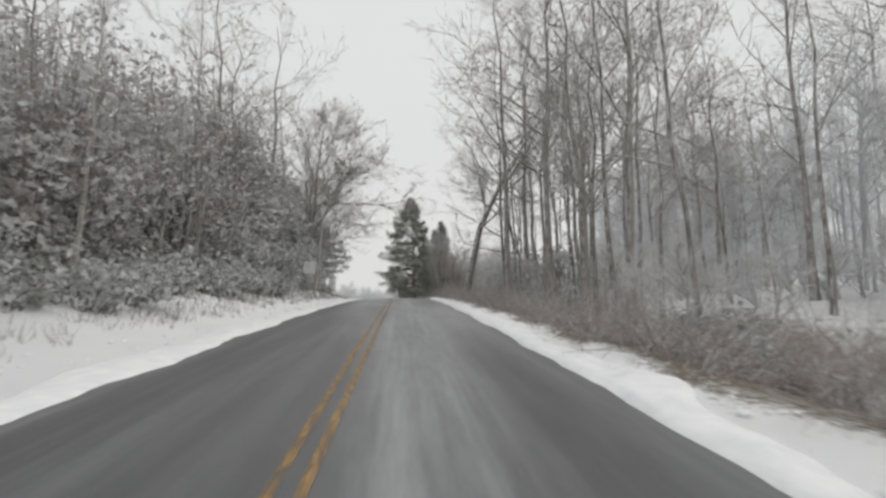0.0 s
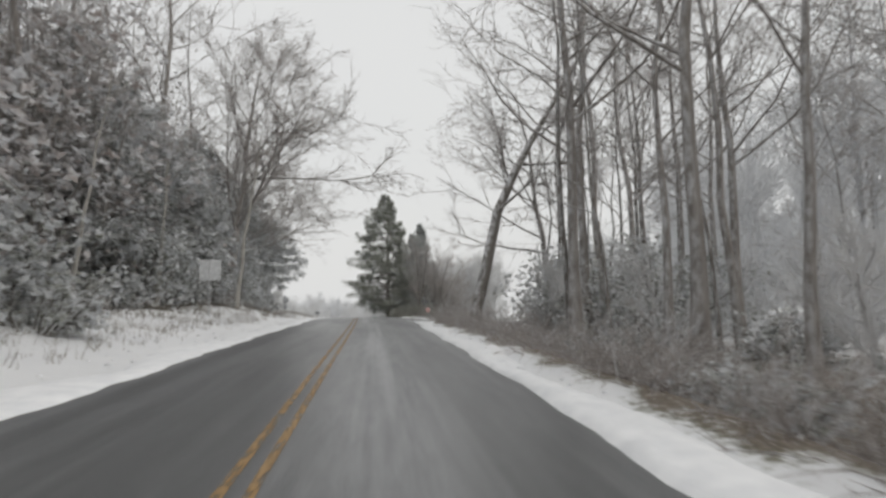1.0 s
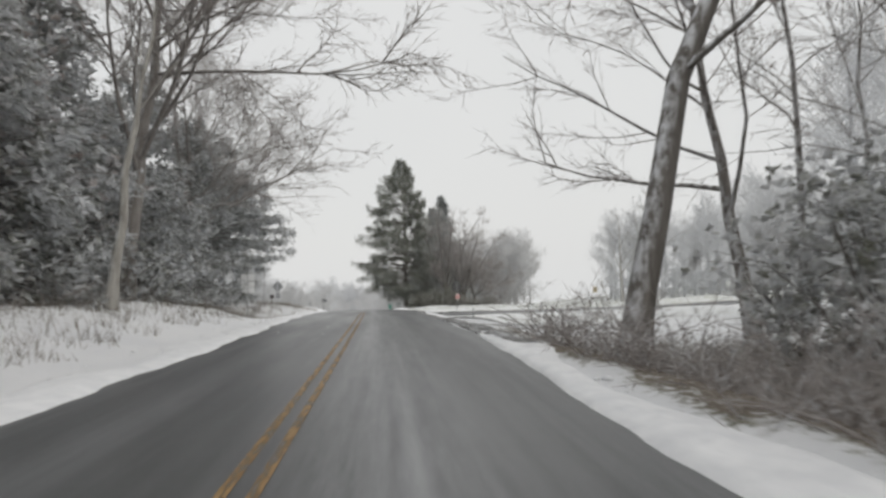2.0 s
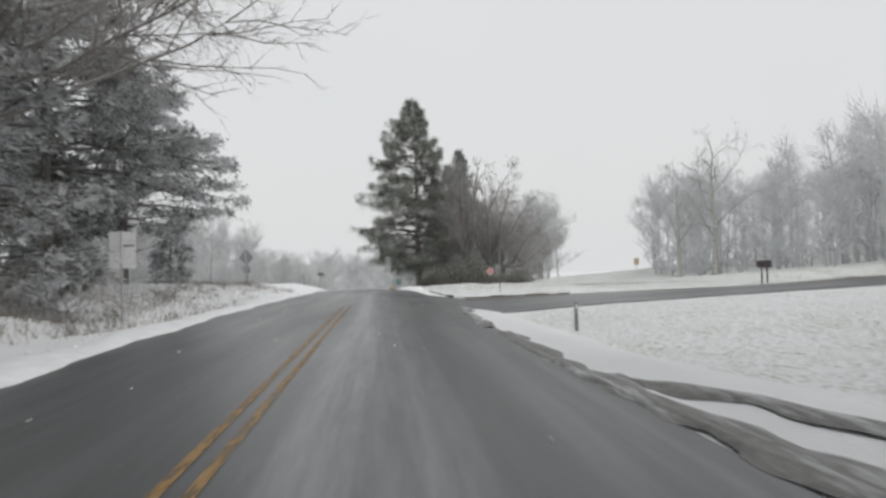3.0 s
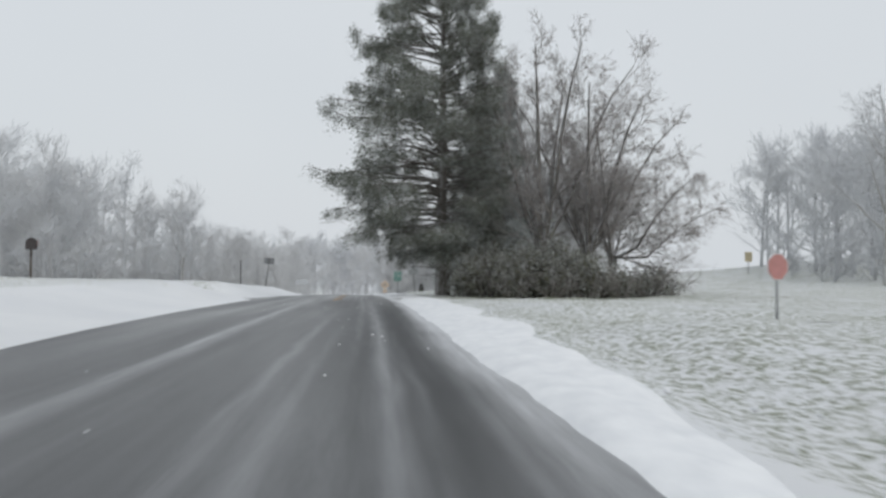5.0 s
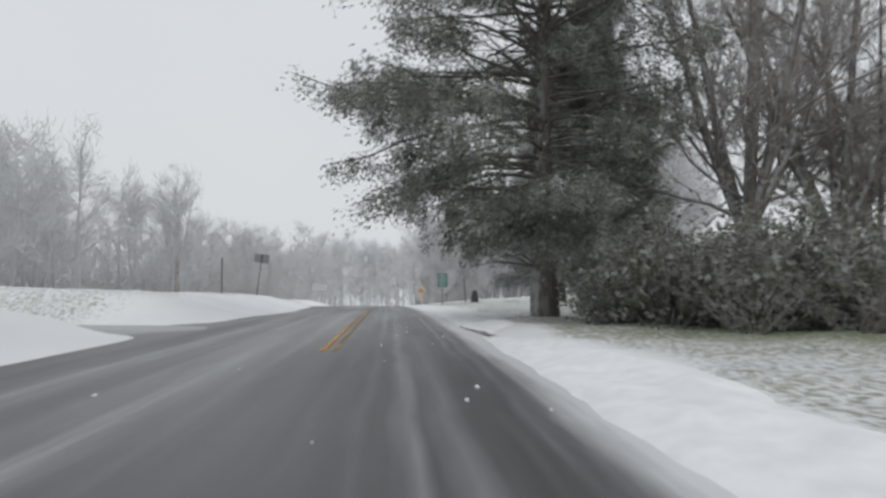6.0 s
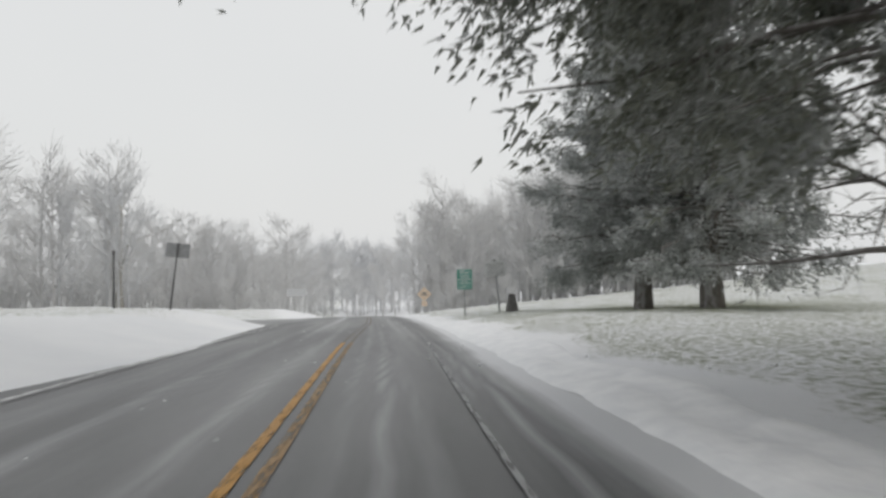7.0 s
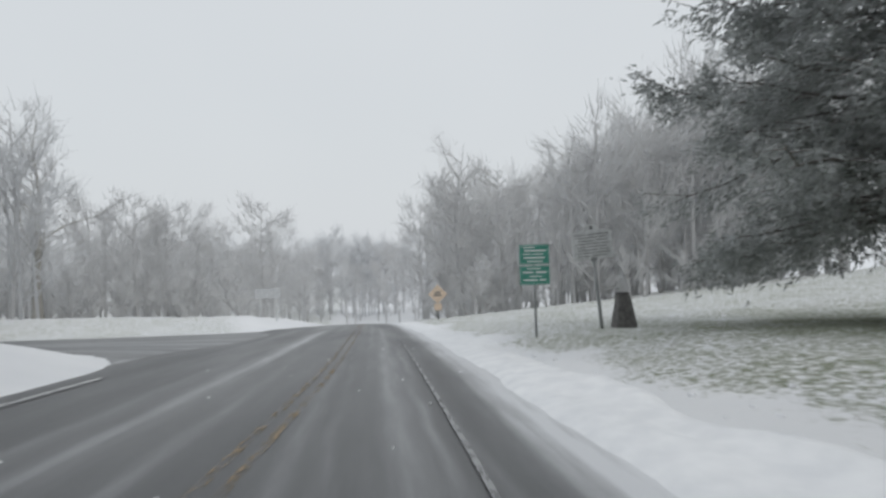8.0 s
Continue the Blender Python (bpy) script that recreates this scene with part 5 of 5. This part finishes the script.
part("panel", plate([(0, 0.72), (-0.72, 0), (0, -0.72), (0.72, 0)], 0.012), ORANGE, og, "orange diamond face", up(1.9, -0.05))
part("lower_plate", plate(round_rect(0.55, 0.5, 0.03), 0.012), ORANGE, og, "orange lower plate", up(0.95, -0.05))
bars(og, [(-0.22, 0.22, 2.02, 0.12), (-0.3, 0.3, 1.82, 0.12)], DARKTXT, -0.054)

# yellow sign across the field
ys_ = thing("road_sign", 46.5, 181.5, gz(46.5, 181.5), "small dull yellow sign across the field", "road sign", "", 0)
sign_post(ys_, 2.6, 0.04)
part("panel", plate(round_rect(1.0, 1.25, 0.05), 0.012), YELLOW_SIGN, ys_, "dull yellow face", up(2.2, -0.05))

# white board sign beyond the side street
bs = thing("board_sign", -13.5, 203.0, gz(-13.5, 203.0), "pale board sign on two white posts beyond the street", "sign", "", 5)
for x in (-0.6, 0.6):
    part("post", rod(0.05, 2.3, (x, 0.06, -0.3), 8), WHITE, bs, "", None, True)
part("board", plate(round_rect(1.9, 0.75, 0.03), 0.03), ALU, bs, "pale board", up(2.0, -0.02))


# kerb round the island
def kerb():
    pts = KERB_LINE
    base = tagged(new("island_kerb"), "dark wet stone kerb round the snowy grass island", "kerb", kind="structure")
    L = [0.0]
    for a, b in zip(pts, pts[1:]):
        L.append(L[-1] + math.dist(a, b))
    rg = np.random.default_rng(3)
    s = 0.0
    while s < L[-1] - 0.9:
        ln = 0.88
        m0 = [np.interp(s, L, [p[i] for p in pts]) for i in (0, 1)]
        m1 = [np.interp(s + ln, L, [p[i] for p in pts]) for i in (0, 1)]
        c = ((m0[0] + m1[0]) / 2, (m0[1] + m1[1]) / 2)
        ang = math.degrees(math.atan2(m1[1] - m0[1], m1[0] - m0[0]))
        part("kerb_stone", box(ln, 0.15, 0.30, (0, 0, 0), 0.012), KERB, base, "", pose(c[0], c[1], max(float(zm(c[1]) - side_drop(*c)) - 0.15, gz(*c) - 0.11) + rg.normal(0, 0.018), rg.normal(0, 2.0), 0, ang))
        s += 0.9


kerb()


# snow on top of the island and banks of ploughed snow
def snow_bank(name, line_, width, height, label, seed):
    """A lumpy ridge of snow along a line."""
    b = Build()
    n_ = 9
    for i, (x, y, k) in enumerate(line_):
        for j in range(n_):
            t = j / (n_ - 1)
            v = Vector((i * 0.35, j * 0.4, seed))
            nz = noise.noise(v * 1.3) * 0.5 + noise.noise(v * 3.1) * 0.3
            w = width * k * (1 + 0.35 * noise.noise(Vector((i * 0.21, seed, 0.3))))
            xx = x + (t - (0.12 if seed < 50 else 0.88)) * w
            hh = height * k * max(0, math.sin(math.pi * t)) ** 0.7 * (0.75 + nz)
            b.v.append(Vector((xx, y, max(float(ground_z(xx, y)), float(zm(y) - side_drop(xx, y))) + hh - 0.03 * (t in (0, 1)))))
    for i in range(len(line_) - 1):
        for j in range(n_ - 1):
            q = i * n_ + j
            b.f.append((q, q + 1, q + n_ + 1, q + n_))
    return tagged(new(name, b.mesh(name, SNOW)), label, "snow bank", kind="stuff")


snow_bank("snow_bank", [(float(cx(y)) + edge_r(y) + 0.05 + 0.6 * wob(y, 4), y, (0.8 + 0.2 * math.sin(y * 0.7)) * (1 - float(sm(54, 61, y)))) for y in np.arange(-20, 61.2, 0.4)], 0.85, 0.13, "ridge of fresh snow along the road's edge", 7)
snow_bank("snow_bank", [(float(cx(y)) + edge_r(y) - 0.1 + 0.6 * wob(y, 4), y, float(sm(103, 110, y)) * (1 - 0.9 * float(bell(y, 136.0, 2.2)))) for y in np.arange(103, 140, 0.4)], 1.7, 0.17, "ploughed snow along the road's edge", 17)
snow_bank("snow_bank", [(float(cx(y)) + edge_r(y) - 0.1 + 0.6 * wob(y, 4), y, 0.9 * float(sm(137, 142, y))) for y in np.arange(137, 205, 0.4)], 1.5, 0.15, "ploughed snow along the road's edge", 27)
snow_bank("snow_bank", [(float(cx(y)) - edge_l(y) + wob(y, 1), y, (0.8 + 0.2 * math.sin(y)) * (1 - float(sm(96, 104, y)))) for y in np.arange(-20, 104, 0.4)], 1.3, 0.12, "ridge of fresh snow along the road's edge", 57)


def clods(name, places, label, seed, lift=0.0):
    """Broken lumps of ploughed snow, each a rough eight-sided stone shape."""
    rg = np.random.default_rng(seed)
    b = Build()
    for x, y, s in places:
        z = max(gz(x, y), float(zm(y)) - 0.02) + lift
        q = len(b.v)
        b.v.append(Vector((x, y, z - 0.04)))
        for ring, rr in ((0.25, 1.0), (0.8, 0.7)):
            for k in range(6):
                a = k * math.pi / 3 + rg.uniform(-0.25, 0.25)
                r_ = s * rr * rg.uniform(0.7, 1.25)
                b.v.append(Vector((x + r_ * math.cos(a), y + 1.3 * r_ * math.sin(a), z + s * ring * rg.uniform(0.6, 1.1))))
        b.v.append(Vector((x, y, z + s * rg.uniform(0.8, 1.1))))
        for k in range(6):
            j = (k + 1) % 6
            b.f += [(q, q + 1 + j, q + 1 + k), (q + 1 + k, q + 1 + j, q + 7 + j, q + 7 + k), (q + 7 + k, q + 7 + j, q + 13)]
    return tagged(new(name, b.mesh(name, SNOW)), label, "snow", kind="stuff")


rg = np.random.default_rng(41)
clods("snow_clods", [(float(cx(y)) + 3.5 + abs(rg.normal(0, 0.9)), y, 0.018 + 0.035 * rg.uniform(0, 1) ** 3) for y in rg.uniform(104, 190, 260)], "broken lumps of ploughed snow along the verge", 42)
clods("snow_clods", [(float(cx(y)) - 3.5 - abs(rg.normal(0, 1.1)), y, 0.025 + 0.045 * rg.uniform(0, 1) ** 3) for y in rg.uniform(4, 104, 420)], "broken lumps of snow along the bank's foot", 43)
clods("snow_clods", [(float(cx(y)) + 3.15 + abs(rg.normal(0, 0.35)), y, 0.03 + 0.07 * rg.uniform(0, 1) ** 3) for y in rg.uniform(4, 54, 150)], "broken lumps of snow along the verge of the woods", 44)


clods("snow_crumbs", [(float(cx(y)) + rg.uniform(-2.3, 2.7), y, 0.010 + 0.016 * rg.uniform(0, 1) ** 2) for y in rg.uniform(60, 172, 170)], "small crumbs of snow fallen on the asphalt", 45, 0.06)


# ---------- undergrowth ----------
def tufts(name, places, material, label, blades=9, h=0.45, spread=0.18, w=0.008):
    rg = np.random.default_rng(len(places))
    b = Build()
    for x, y, s in places:
        z = gz(x, y)
        for _ in range(blades):
            p = Vector((x + rg.normal(0, spread), y + rg.normal(0, spread), z - 0.05))
            d = Vector((rg.normal(0, 0.45), rg.normal(0, 0.45), 1)).normalized()
            b.spike(p, p + d * h * s * rg.uniform(0.5, 1.3), w)
    return tagged(new(name, b.mesh(name, material, False)), label, "undergrowth", kind="stuff")


rg = np.random.default_rng(9)
tufts("dry_grass", [(float(cx(y)) - 4.6 - 4 * rg.uniform(0, 1) ** 0.8, y, rg.uniform(0.4, 1.1)) for y in rg.uniform(0, 108, 1500)], DRY, "dry grass sticking out of the snowy bank")
tufts("lawn_grass", [(float(cx(y)) + 5.2 + 22 * rg.uniform(0, 1) ** 1.5, y, rg.uniform(0.2, 0.5)) for y in rg.uniform(106, 185, 2600)], DRY, "short grass showing through thin snow", 7, 0.18, 0.22, 0.006)


def brambles(name, places, label, seed):
    rg = np.random.default_rng(seed)
    b = Build()
    for x, y, s in places:
        z = gz(x, y)
        for _ in range(7):
            d = Vector((rg.normal(0, 0.6), rg.normal(0, 0.6), rg.uniform(0.5, 1.2))).normalized()
            p = Vector((x, y, z - 0.05)) + Vector((rg.normal(0, 0.2), rg.normal(0, 0.2), 0))
            pts = [p]
            for k in range(4):
                d = (d + Vector((rg.normal(0, 0.2), rg.normal(0, 0.2), -0.16))).normalized()
                pts.append(pts[-1] + d * 0.32 * s)
            b.tube(pts, [0.012, 0.010, 0.008, 0.006, 0.003], 3)
            for _ in range(7):
                k = int(rg.integers(1, 4))
                e = side_of(rg, pts[k + 1] - pts[k], 0.9)
                b.sprig(pts[k], pts[k] + e * rg.uniform(0.15, 0.45) * s, 0.006)
    return tagged(new(name, b.mesh(name, TWIG, False)), label, "undergrowth", kind="stuff")


brambles("brambles", [(float(cx(y)) + 4.35 + 5.0 * rg.uniform(0, 1) ** 1.4, y, rg.uniform(0.45, 1.4)) for y in rg.uniform(6, 58, 520)], "tangle of bare brambles at the edge of the woods", 31)
brambles("brambles", [(float(cx(y)) - 7.2 - 4 * rg.uniform(0, 1), y, rg.uniform(0.6, 1.3)) for y in rg.uniform(6, 92, 160)], "bare brambles below the trees of the bank", 32)
